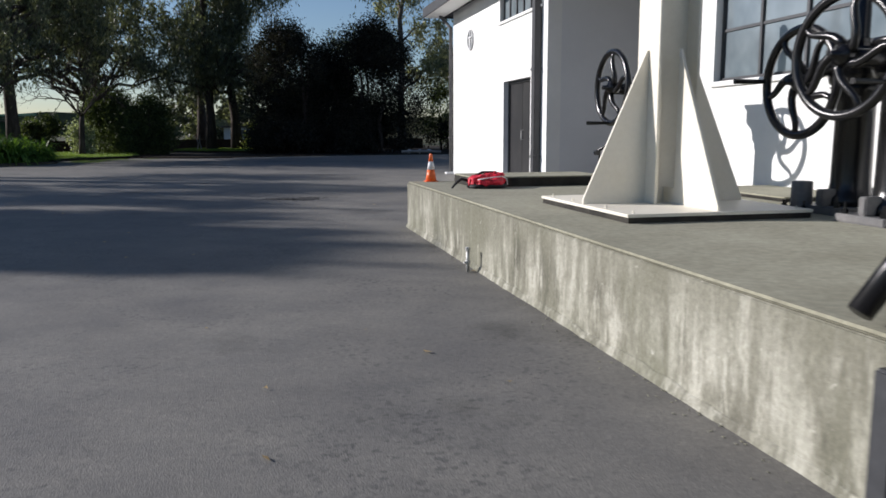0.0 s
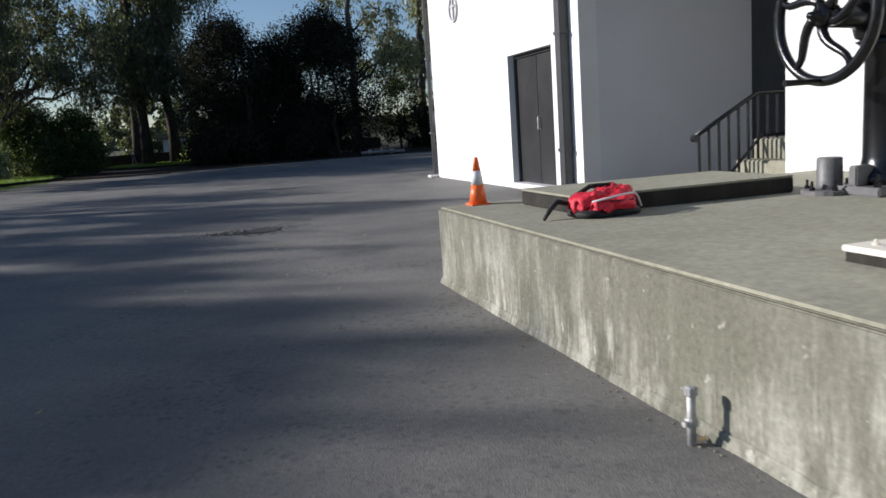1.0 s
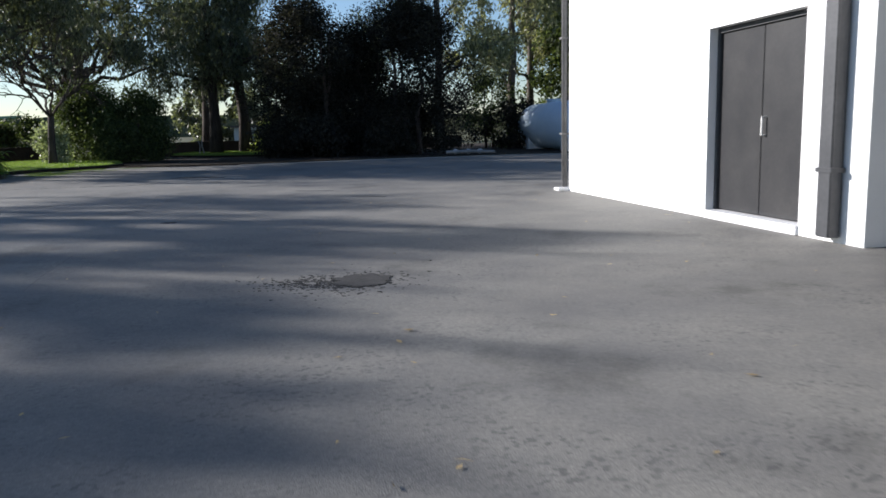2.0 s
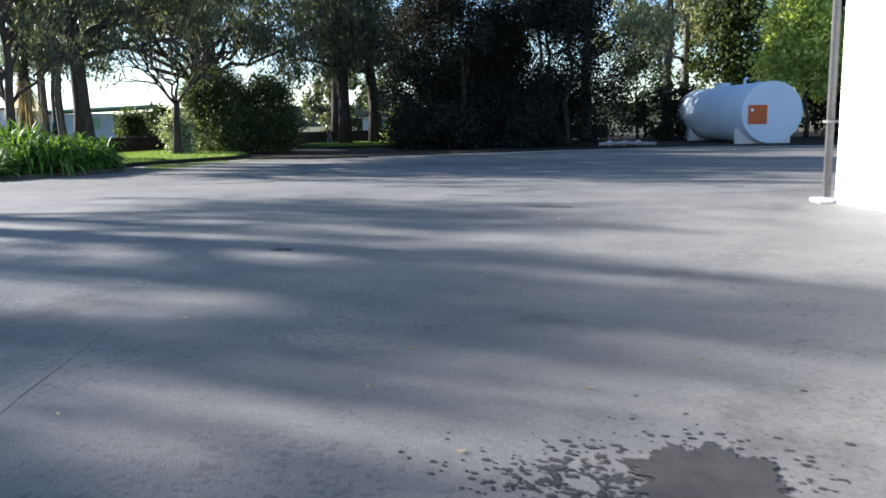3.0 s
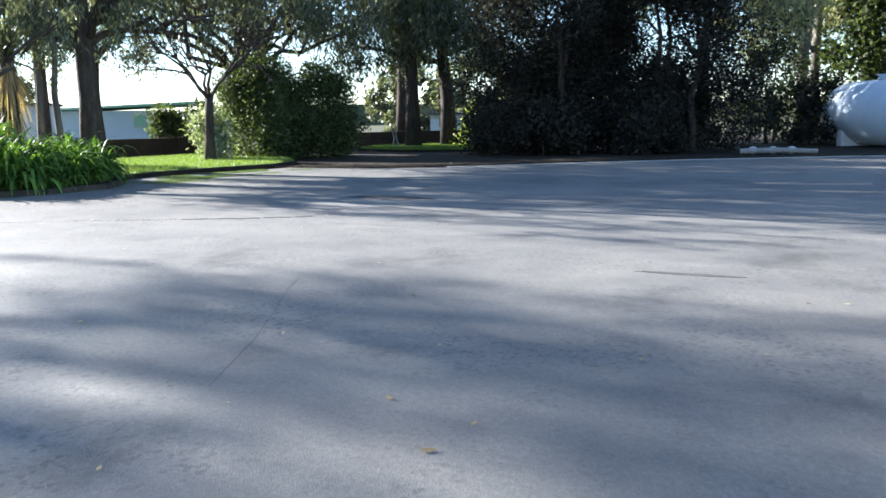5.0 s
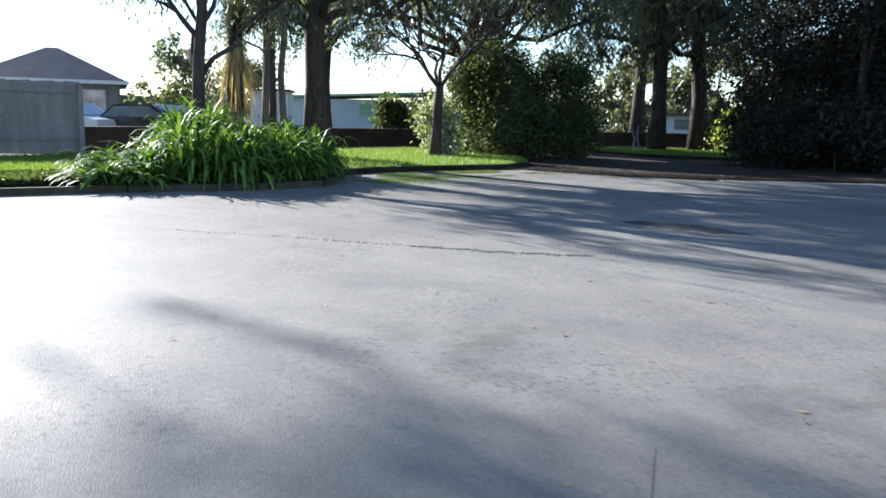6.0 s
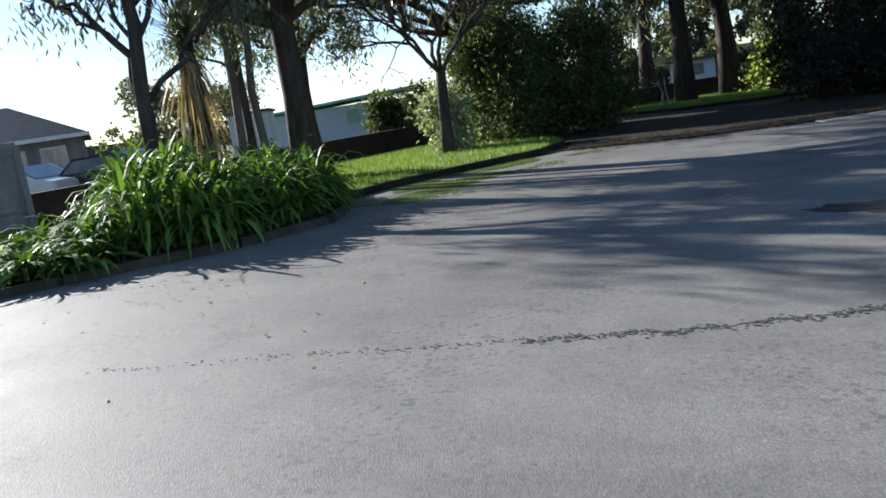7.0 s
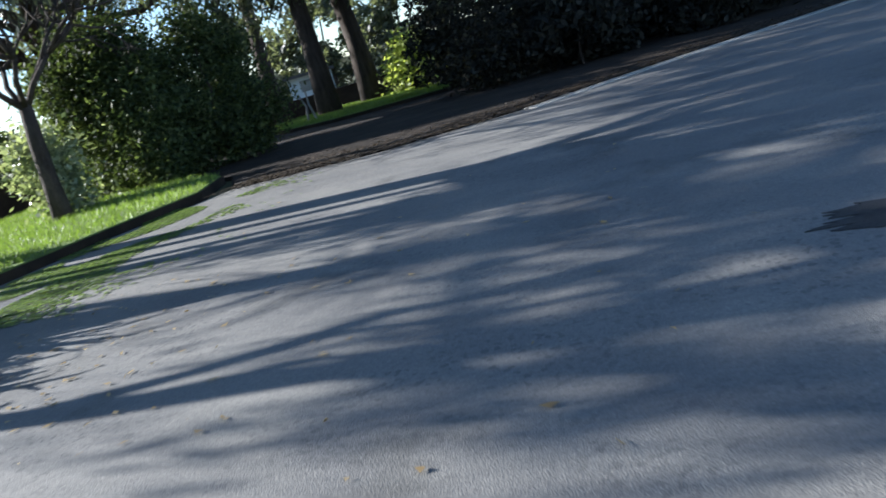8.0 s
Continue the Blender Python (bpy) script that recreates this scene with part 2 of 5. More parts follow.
# Edging concrete, darkened to stand for its shaded facing side.
KERB = worn("shade_dark_kerb", (0.03, 0.028, 0.02), (0.075, 0.068, 0.05), 0.9, 2, 25, 0.2)
GLASS = glass_material()
# Concrete with the shade of side faces put into its near-black colour.
SHADESIDE = worn("shaded_side_concrete", (0.018, 0.017, 0.015), (0.05, 0.046, 0.038), 0.85, 3, 25, 0.25, stretch=(1.5, 1.5, 0.5))
CRACKGREY = worn("dusty_crack_filler", (0.08, 0.077, 0.072), (0.13, 0.126, 0.118), 0.9, 5, 60, 0.2, relief=0.5)
PALEGREY = worn("faded_grey_paint", (0.52, 0.53, 0.54), (0.62, 0.63, 0.63), 0.7, 6, 40, 0.3)


# ---- mesh helpers ----
class Shape:
    """Gathers simple solids into one mesh."""

    def __init__(self):
        self.v, self.f = [], []

    def add(self, verts, faces, m=None):
        n = len(self.v)
        self.v += [tuple(m @ Vector(p)) if m else tuple(p) for p in verts]
        self.f += [tuple(i + n for i in f) for f in faces]
        return self

    def box(self, x0, y0, z0, x1, y1, z1, m=None):
        return self.add([(x0, y0, z0), (x1, y0, z0), (x1, y1, z0), (x0, y1, z0), (x0, y0, z1), (x1, y0, z1), (x1, y1, z1), (x0, y1, z1)],
                        [(0, 3, 2, 1), (4, 5, 6, 7), (0, 1, 5, 4), (1, 2, 6, 5), (2, 3, 7, 6), (3, 0, 4, 7)], m)

    def prism(self, poly, z0, z1, m=None):
        n = len(poly)
        return self.add([(x, y, z0) for x, y in poly] + [(x, y, z1) for x, y in poly],
                        [tuple(range(n))[::-1], tuple(range(n, 2 * n))] + [(i, (i + 1) % n, n + (i + 1) % n, n + i) for i in range(n)], m)

    def lathe(self, profile, seg=24, m=None):
        """profile: (radius, z) from the bottom up, closed at both ends."""
        n = len(profile)
        verts = [(r * math.cos(2 * math.pi * k / seg), r * math.sin(2 * math.pi * k / seg), z) for r, z in profile for k in range(seg)]
        faces = [(j * seg + k, j * seg + (k + 1) % seg, (j + 1) * seg + (k + 1) % seg, (j + 1) * seg + k) for j in range(n - 1) for k in range(seg)]
        faces += [tuple(range(seg))[::-1], tuple(range((n - 1) * seg, n * seg))]
        return self.add(verts, faces, m)

    def tube(self, path, radii, seg=8, m=None, closed=False):
        path = [Vector(p) for p in path]
        if not hasattr(radii, "__len__"):
            radii = [radii] * len(path)
        n, verts, up = len(path), [], None
        for i, p in enumerate(path):
            a = path[(i - 1) % n] if closed or i else p
            b = path[(i + 1) % n] if closed or i < n - 1 else p
            d = (b - a).normalized()
            if up is None:
                up = d.orthogonal().normalized()
            up = (up - d * up.dot(d)).normalized()
            side = d.cross(up)
            for k in range(seg):
                w = 2 * math.pi * k / seg
                verts.append(p + (up * math.cos(w) + side * math.sin(w)) * radii[i])
        rows = n if closed else n - 1
        faces = [(j * seg + k, j * seg + (k + 1) % seg, ((j + 1) % n) * seg + (k + 1) % seg, ((j + 1) % n) * seg + k) for j in range(rows) for k in range(seg)]
        if not closed:
            faces += [tuple(range(seg))[::-1], tuple(range((n - 1) * seg, n * seg))]
        return self.add(verts, faces, m)

    def mesh(self, name, mat, smooth=False, bevel=0.0, seg=2):
        me = bpy.data.meshes.new(name)
        me.from_pydata(self.v, [], self.f)
        if bevel:
            bm = bmesh.new()
            bm.from_mesh(me)
            edges = [e for e in bm.edges if len(e.link_faces) == 2 and e.calc_face_angle(0) > 0.6]
            bmesh.ops.bevel(bm, geom=edges, offset=bevel, segments=seg, affect="EDGES", clamp_overlap=True)
            bm.to_mesh(me)
            bm.free()
        me.materials.append(mat)
        if smooth:
            me.polygons.foreach_set("use_smooth", [True] * len(me.polygons))
        me.update()
        return me


def put(name, shape, mat, parent=None, label="", smooth=False, bevel=0.0, at=None):
    ob = new(name, shape.mesh(name, mat, smooth, bevel))
    if parent:
        ob.parent = parent
    if at is not None:
        ob.matrix_basis = at
    if label:
        ob["label"] = label
    return ob


def thing(name, m, label, category, group="", kind=""):
    ob = new(name)
    ob.matrix_basis = m
    ob.empty_display_size = 0.2
    return tagged(ob, label, category, group, kind)


def quads(name, q, mat):
    """A mesh of loose quads from an array (n, 4, 3)."""
    n = len(q)
    me = bpy.data.meshes.new(name)
    me.vertices.add(4 * n), me.loops.add(4 * n), me.polygons.add(n)
    me.vertices.foreach_set("co", np.ascontiguousarray(q, np.float32).ravel())
    me.loops.foreach_set("vertex_index", np.arange(4 * n, dtype=np.int32))
    me.polygons.foreach_set("loop_start", np.arange(0, 4 * n, 4, dtype=np.int32))
    me.update(calc_edges=True)
    me.materials.append(mat)
    return me


def leaf_quads(rng, centres, length, width, droop=0.0):
    """Pointed leaves at the centres, turned at random, hanging by droop (0 to 1)."""
    n = len(centres)
    a = rng.normal(size=(n, 3))
    a /= np.linalg.norm(a, axis=1, keepdims=True)
    a = a * (1 - droop) + np.array([0, 0, -1.0]) * droop
    a /= np.linalg.norm(a, axis=1, keepdims=True)
    b = np.cross(a, rng.normal(size=(n, 3)))
    b /= np.linalg.norm(b, axis=1, keepdims=True)
    s = rng.uniform(0.6, 1.3, (n, 1))
    a, b = a * length * s / 2, b * width * s / 2
    return np.stack([centres - a, centres + b - a * 0.1, centres + a, centres - b - a * 0.1], 1)


# the building's own axes: x east across the platform, y north along its edge
SITE = pose(0.248, 9.667, 0, 0, 0, 23.0)


def site(x, y, z=0.0):
    return tuple(SITE @ Vector((x, y, z)))


def site_pose(x, y, z=0.0, turn=0.0):
    return SITE @ pose(x, y, z, 0, 0, turn)


# ---- ground ----
YARD = [(30, -60), (30, 40), (8, 40), (2, 38.6), (-3.6, 38.4), (-7.6, 36.2), (-10.4, 34.2), (-12.4, 32.6), (-14.2, 31.9), (-16.3, 31.9), (-17.0, 30.2), (-17.35, 28.6), (-17.2, 27.3), (-16.3, 26.5),
        (-15.8, 25.8), (-15.95, 24.7), (-16.7, 23.2), (-17.2, 21.8), (-19, 16), (-21, 0), (-21, -60)]


def ground():
    s = Shape().box(-700, -700, -1.0, 700, 700, -0.03)
    tagged(put("ground", s, FIELD), "rough grassy ground running out to the horizon", "ground", kind="structure")
    s = Shape().prism(YARD, -0.4, 0.0)
    tagged(put("yard", s, ASPHALT), "worn grey asphalt yard dappled with tree shadow", "asphalt", kind="structure")


ground()


# ---- platform and building ----
def platform():
    p = thing("loading_platform", SITE, "weathered concrete loading platform with lime-streaked face", "platform", kind="structure")
    s = Shape().box(0, -14, -0.05, 3.05, 0.0, 0.49)
    put("platform_body", s, CONCRETE, p, bevel=0.005)
    s = Shape().box(0.006, -14, 0.485, 3.05, -0.006, 0.507)
    put("platform_top", s, SLAB_TOP, p, "smooth worn concrete top", bevel=0.014)
    lip, n = Shape(), 281
    for k in range(n):
        y = -14 + 0.05 * k
        w = 0.014 + 0.012 * noise.noise(Vector((y * 1.3, 2, 0))) + 0.006 * noise.noise(Vector((y * 6, 7, 0)))
        h = 0.04 + 0.018 * noise.noise(Vector((y * 1.7, 5, 0))) + 0.012 * noise.noise(Vector((y * 7, 9, 0)))
        lip.v += [(0.004, y, -0.02), (-w - 0.012, y, -0.02), (-w, y, 0.5 * h), (-0.4 * w, y, h), (0.004, y, h + 0.006)]
    lip.f = [(5 * k + j, 5 * k + (j + 1) % 5, 5 * k + 5 + (j + 1) % 5, 5 * k + 5 + j) for k in range(n - 1) for j in range(5)] + [(4, 3, 2, 1, 0), tuple(range(5 * n - 5, 5 * n))]
    put("foot_lip", lip, CONCRETE, p, "rough concrete lip along the foot")
    # Side faces get their shade as dark colour; the tops stay pale.
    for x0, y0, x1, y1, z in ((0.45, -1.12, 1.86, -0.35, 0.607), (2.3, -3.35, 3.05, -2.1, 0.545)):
        slab = put("raised_slab", Shape().box(x0, y0, 0.507, x1, y1, z - 0.012), SHADESIDE, p, "low raised slab with sides coloured dark for shade", bevel=0.008)
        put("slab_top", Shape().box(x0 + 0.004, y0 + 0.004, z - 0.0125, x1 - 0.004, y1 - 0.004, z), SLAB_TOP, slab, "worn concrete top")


def building():
    """Two lit walls on one line with a shaded recess between them."""
    t = 0.25
    # wall with the double door, openings cut out
    tagged(put("wall_yard_north", wall_with_holes(4.18, 10.72, 0, 3.95, [(5.01, 6.6, 0.085, 2.03), (4.45, 6.88, 3.2, 3.75)]), WHITE, at=SITE @ pose(3.2, 0, 0)),
           "white painted wall with a dark double door", "wall", kind="structure")
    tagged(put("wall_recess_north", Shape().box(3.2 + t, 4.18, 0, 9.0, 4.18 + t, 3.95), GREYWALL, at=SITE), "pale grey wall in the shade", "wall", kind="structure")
    tagged(put("wall_yard_south", wall_with_holes(-14, 0.35, 0, 3.95, [(-7.0, -1.09, 1.55, 3.1)]), WHITE, at=SITE @ pose(3.05, 0, 0)),
           "white painted wall with a wide steel window", "wall", kind="structure")
    tagged(put("wall_recess_south", Shape().box(3.05 + t, 0.35 - t, 0, 9.0, 0.35, 3.95), WHITE, at=SITE), "white painted return wall", "wall", kind="structure")
    tagged(put("wall_recess_end", Shape().box(5.76, 0.35, 0, 6.01, 4.18, 3.95), DARKTRIM, at=SITE), "dark boarded end of the recess", "wall", kind="structure")
    tagged(put("wall_north_end", Shape().box(3.2 + t, 10.5, 0, 12.0, 10.75, 3.95), WHITE, at=SITE), "white painted end wall", "wall", kind="structure")
    tagged(put("wall_east", Shape().box(11.75, -14, 0, 12.0, 10.5, 3.95), WHITE, at=SITE), "white painted rear wall", "wall", kind="structure")
    roof = Shape()
    roof.add([(2.6, -14.6, 3.95), (12.6, -14.6, 3.95), (12.6, 11.35, 3.95), (2.6, 11.35, 3.95), (2.6, -14.6, 4.1), (12.6, -14.6, 4.1), (12.6, 11.35, 4.1), (2.6, 11.35, 4.1),
              (7.6, -9.6, 6.0), (7.6, 6.35, 6.0)],
             [(3, 2, 1, 0), (0, 1, 5, 4), (1, 2, 6, 5), (2, 3, 7, 6), (3, 0, 4, 7), (4, 5, 8), (5, 6, 9, 8), (6, 7, 9), (7, 4, 8, 9)])
    tagged(put("roof", roof, ROOFING, at=SITE), "dark low hipped roof with wide eaves", "roof", kind="structure")


def wall_with_holes(y0, y1, z0, z1, holes, t=0.25):
    """A wall along y, its outer face at x = 0, with rectangular holes (y0, y1, z0, z1)."""
    s = Shape()
    ys = sorted({y0, y1, *(h[0] for h in holes), *(h[1] for h in holes)})
    zs = sorted({z0, z1, *(h[2] for h in holes), *(h[3] for h in holes)})
    vid = {}

    def vert(x, y, z):
        k = (x, round(y, 4), round(z, 4))
        if k not in vid:
            vid[k] = len(s.v)
            s.v.append((x, y, z))
        return vid[k]

    solid = {(i, j): not any(h[0] <= (ys[i] + ys[i + 1]) / 2 <= h[1] and h[2] <= (zs[j] + zs[j + 1]) / 2 <= h[3] for h in holes)
             for i in range(len(ys) - 1) for j in range(len(zs) - 1)}
    for (i, j), full in solid.items():
        if not full:
            continue
        a, b, c, d = ys[i], ys[i + 1], zs[j], zs[j + 1]
        s.f.append((vert(0, b, c), vert(0, a, c), vert(0, a, d), vert(0, b, d)))
        s.f.append((vert(t, a, c), vert(t, b, c), vert(t, b, d), vert(t, a, d)))
        for di, dj, quad in ((-1, 0, ((0, a, c), (t, a, c), (t, a, d), (0, a, d))), (1, 0, ((t, b, c), (0, b, c), (0, b, d), (t, b, d))),
                             (0, -1, ((t, a, c), (0, a, c), (0, b, c), (t, b, c))), (0, 1, ((0, a, d), (t, a, d), (t, b, d), (0, b, d)))):
            if not solid.get((i + di, j + dj), False):
                s.f.append(tuple(vert(*p) for p in quad))
    return s


platform()
building()


def fittings():
    """Door, windows, pipes and trims of the building."""
    d = thing("door_1", site_pose(3.2, 5.01), "closed dark double door with a steel handle", "door", kind="structure")
    put("frame", Shape().box(0.1, 0, 0.09, 0.2, 0.05, 2.03).box(0.1, 1.54, 0.09, 0.2, 1.59, 2.03).box(0.1, 0.05, 1.98, 0.2, 1.54, 2.03), DARKTRIM, d)
    for k, y in enumerate((0.055, 0.8)):
        leaf = put("leaf", Shape().box(0.13, y, 0.1, 0.175, y + 0.735, 1.975), DOORPAINT, d, bevel=0.004)
        if k == 0:
            put("handle", Shape().tube([(0.13, y + 0.68, 0.9), (0.09, y + 0.68, 0.9), (0.09, y + 0.68, 1.08), (0.13, y + 0.68, 1.08)], 0.012), STEELPIPE, leaf, "pale steel pull handle")
    put("sill", Shape().box(-0.03, 0.0, 0.0, 0.2, 1.59, 0.088), CONE_W, d, "pale metal threshold", bevel=0.005)

    def window(name, y0, y1, z0, z1, cols, rows, m, label):
        w = thing(name, m, label, "window", kind="structure")
        fr = Shape().box(0.08, y0, z0, 0.14, y0 + 0.04, z1).box(0.08, y1 - 0.04, z0, 0.14, y1, z1)
        fr.box(0.08, y0 + 0.04, z0, 0.14, y1 - 0.04, z0 + 0.04).box(0.08, y0 + 0.04, z1 - 0.04, 0.14, y1 - 0.04, z1)
        put("window_frame", fr, DARKTRIM, w)
        for i in range(1, cols):
            y = y0 + (y1 - y0) * i / cols
            put("mullion", Shape().box(0.075, y - 0.018, z0 + 0.04, 0.135, y + 0.018, z1 - 0.04), DARKTRIM, w)
        for j in range(1, rows):
            z = z0 + (z1 - z0) * j / rows
            put("glazing_bar", Shape().box(0.085, y0 + 0.04, z - 0.014, 0.13, y1 - 0.04, z + 0.014), DARKTRIM, w)
        for i in range(cols):
            for j in range(rows):
                a, b = y0 + (y1 - y0) * i / cols + 0.02, y0 + (y1 - y0) * (i + 1) / cols - 0.02
                c, e = z0 + (z1 - z0) * j / rows + 0.015, z0 + (z1 - z0) * (j + 1) / rows - 0.015
                put("pane", Shape().box(0.1, a, c, 0.106, b, e), GLASS, w)
        put("window_sill", Shape().box(-0.04, y0 - 0.03, z0 - 0.05, 0.08, y1 + 0.03, z0), WHITE, w, bevel=0.006)

    window("window_1", -7.0, -1.09, 1.55, 3.1, 9, 3, site_pose(3.05, 0), "wide steel window with dark bars above the platform")
    window("window_2", 4.45, 6.88, 3.2, 3.75, 6, 1, site_pose(3.2, 0), "high narrow steel window under the eaves")
    pipe = thing("downpipe", site_pose(3.13, 4.53), "dark square downpipe on the white wall", "downpipe")
    put("pipe", Shape().box(-0.06, -0.085, 0.05, 0.06, 0.085, 3.9), DARKTRIM, pipe, bevel=0.01)
    for z in (0.6, 2.1, 3.5):
        put("bracket", Shape().box(-0.07, -0.1, z, 0.065, 0.1, z + 0.04), DARKTRIM, pipe)
    pipe = thing("downpipe", site_pose(3.16, 10.83), "grey round downpipe at the corner of the building", "downpipe")
    put("pipe", Shape().tube([(0, 0, 0.06), (0, 0, 3.6), (-0.25, 0.1, 3.9)], 0.045, 12), GREYIRON, pipe, smooth=True)
    put("shoe", Shape().box(-0.14, -0.12, 0, 0.1, 0.12, 0.05), CONE_W, pipe, "pale concrete shoe", bevel=0.01)
    for z in (0.9, 2.4):
        put("bracket", Shape().box(-0.06, -0.06, z, 0.06, 0.06, z + 0.03), GREYIRON, pipe)
    e = thing("wall_emblem", site_pose(3.18, 9.07, 3.12), "small round grey emblem on the white wall", "emblem")
    ring = [(0, 0.22 * math.cos(a), 0.22 * math.sin(a)) for a in np.linspace(0, 2 * math.pi, 28, endpoint=False)]
    put("ring", Shape().tube(ring, 0.018, 6, closed=True), PALEGREY, e)
    put("bar", Shape().box(-0.015, -0.02, -0.2, 0.015, 0.02, 0.2), PALEGREY, e)
    put("bar", Shape().box(-0.012, -0.15, 0.04, 0.012, 0.15, 0.07), PALEGREY, e)
    f = thing("fascia", SITE, "white eaves boards below the dark roof", "eaves", kind="structure")
    put("board", Shape().box(2.57, -14.6, 3.9, 2.6, 11.38, 4.12), DARKTRIM, f)
    put("board", Shape().box(2.6, 11.35, 3.9, 12.6, 11.38, 4.12), DARKTRIM, f)
    put("soffit", Shape().box(2.6, -14.6, 3.9, 3.05, 11.35, 3.945), WHITE, f)
    b = thing("recess_door", site_pose(5.64, 0.6), "dark panelled door at the top of the steps", "door", kind="structure")
    put("leaf", Shape().box(0, 0, 0.72, 0.06, 0.95, 2.75), DOORPAINT, b, bevel=0.006)
    put("frame", Shape().box(-0.01, -0.08, 0.72, 0.07, 0, 2.83).box(-0.01, 0.95, 0.72, 0.07, 1.03, 2.83).box(-0.01, 0, 2.75, 0.07, 0.95, 2.83), GREYIRON, b)


def steps():
    s = thing("entrance_steps", SITE, "concrete steps rising to a landing in the recess", "steps", kind="structure")
    for k in range(4):
        put("step", Shape().box(2.9 + 0.2 * k, 0.47, 0, 3.1 + 0.2 * k, 1.3, 0.18 * (k + 1)), SLAB_TOP, s, bevel=0.008)
    put("landing", Shape().box(3.7, 0.47, 0, 5.6, 1.4, 0.72), GREYIRON, s, bevel=0.008)
    r = thing("stair_rail", SITE, "black iron stair railing with upright balusters", "railing")
    y = 1.19
    a, b, c = Vector((2.8, y, 0.79)), Vector((3.45, y, 1.14)), Vector((5.2, y, 1.14))
    put("top_rail", Shape().tube([a, b, c], 0.022, 8), BLACKIRON, r, smooth=True)
    put("bottom_rail", Shape().tube([(3.15, y, 0.42), (3.5, y, 0.75), (5.2, y, 0.78)], 0.015, 6), BLACKIRON, r)
    put("scroll", Shape().lathe([(0.001, -0.03), (0.035, -0.03), (0.035, 0.03), (0.001, 0.03)], 12, pose(2.79, y, 0.77, 90)), BLACKIRON, r)
    for k in range(22):
        x = 2.83 + 0.105 * k
        if x > 5.2:
            break
        top = a.z + (x - a.x) / (b.x - a.x) * (b.z - a.z) if x < b.x else b.z
        foot = min(0.72, 0.18 * max(0, math.floor((x - 2.9) / 0.2) + 1)) if x < 3.7 else 0.72
        put("baluster", Shape().box(x - 0.009, y - 0.009, foot, x + 0.009, y + 0.009, top), BLACKIRON, r)


def gusset_column():
    t = thing("steel_column", site_pose(1.13, -3.62, 0.507), "cream painted steel column with triangular gussets bolted to a plate", "column")
    # Same near-black here, standing for the packer's shaded south face.
    put("packer", Shape().box(-0.62, -0.72, 0, 0.62, 0.71, 0.035), SHADESIDE, t, "grout bed coloured dark for its shaded sides")
    put("base_plate", Shape().box(-0.63, -0.73, 0.035, 0.63, 0.72, 0.055), CREAM, t, bevel=0.004)
    put("flange", Shape().box(-0.15, -0.15, 0.055, -0.128, 0.15, 3.6), CREAM, t, bevel=0.003)
    put("web", Shape().box(-0.128, -0.009, 0.055, 0.128, 0.009, 3.6), CREAM, t)
    put("flange", Shape().box(0.128, -0.15, 0.055, 0.15, 0.15, 3.6), CREAM, t, bevel=0.003)
    for k in range(4):
        m = pose(0, 0, 0, 0, 0, 90 * k)
        out = (0.6, 0.68, 0.6, 0.68)[k]
        inner = 0.15 if k % 2 == 0 else 0.009
        edge = [(inner, 0.055), (out, 0.055), (out, 0.085), (0.166, 1.07), (0.152, 1.075)] + ([] if k % 2 == 0 else [(0.152, 0.16), (inner, 0.16)])
        g = Shape().prism(edge, -0.01, 0.01, m @ pose(0, 0, 0, 90))
        put("gusset", g, CREAM, t)
    for x in (-0.56, 0.0, 0.56):
        for y in (-0.66, 0.65):
            put("bolt", Shape().lathe([(0.011, 0.055), (0.011, 0.063), (0.005, 0.064), (0.005, 0.074)], 6, pose(x, y, 0)), CREAM, t)
    for y in (-0.3, 0.25):
        put("bolt", Shape().lathe([(0.011, 0.055), (0.011, 0.063), (0.005, 0.064), (0.005, 0.074)], 6, pose(-0.57, y, 0)), CREAM, t)


def handwheel(parent, m, spin, grip):
    w = put("handwheel", Shape().tube([(0.335 * math.cos(a), 0.335 * math.sin(a), 0) for a in np.linspace(0, 2 * math.pi, 48, endpoint=False)], 0.029, 12, closed=True),
            BLACKIRON, parent, "glossy black cast handwheel", smooth=True, at=m)
    put("hub", Shape().lathe([(0.03, -0.06), (0.06, -0.055), (0.062, 0.03), (0.04, 0.045), (0.022, 0.06), (0.02, 0.1)], 16), BLACKIRON, w, smooth=True)
    for k in range(5):
        a0 = spin + 2 * math.pi * k / 5
        pts, rad = [], []
        for s in np.linspace(0, 1, 9):
            r, a = 0.05 + 0.28 * s, a0 + 0.95 * math.sin(s * math.pi * 0.62)
            pts.append((r * math.cos(a), r * math.sin(a), 0.01 * math.sin(s * math.pi)))
            rad.append(0.029 - 0.011 * s)
        put("spoke", Shape().tube(pts, rad, 8), BLACKIRON, w, smooth=True)
    gx, gy = 0.335 * math.cos(grip), 0.335 * math.sin(grip)
    put("grip", Shape().tube([(gx, gy, 0.0), (gx, gy, 0.25)], [0.014, 0.018], 10), BLACKIRON, w)
    return w


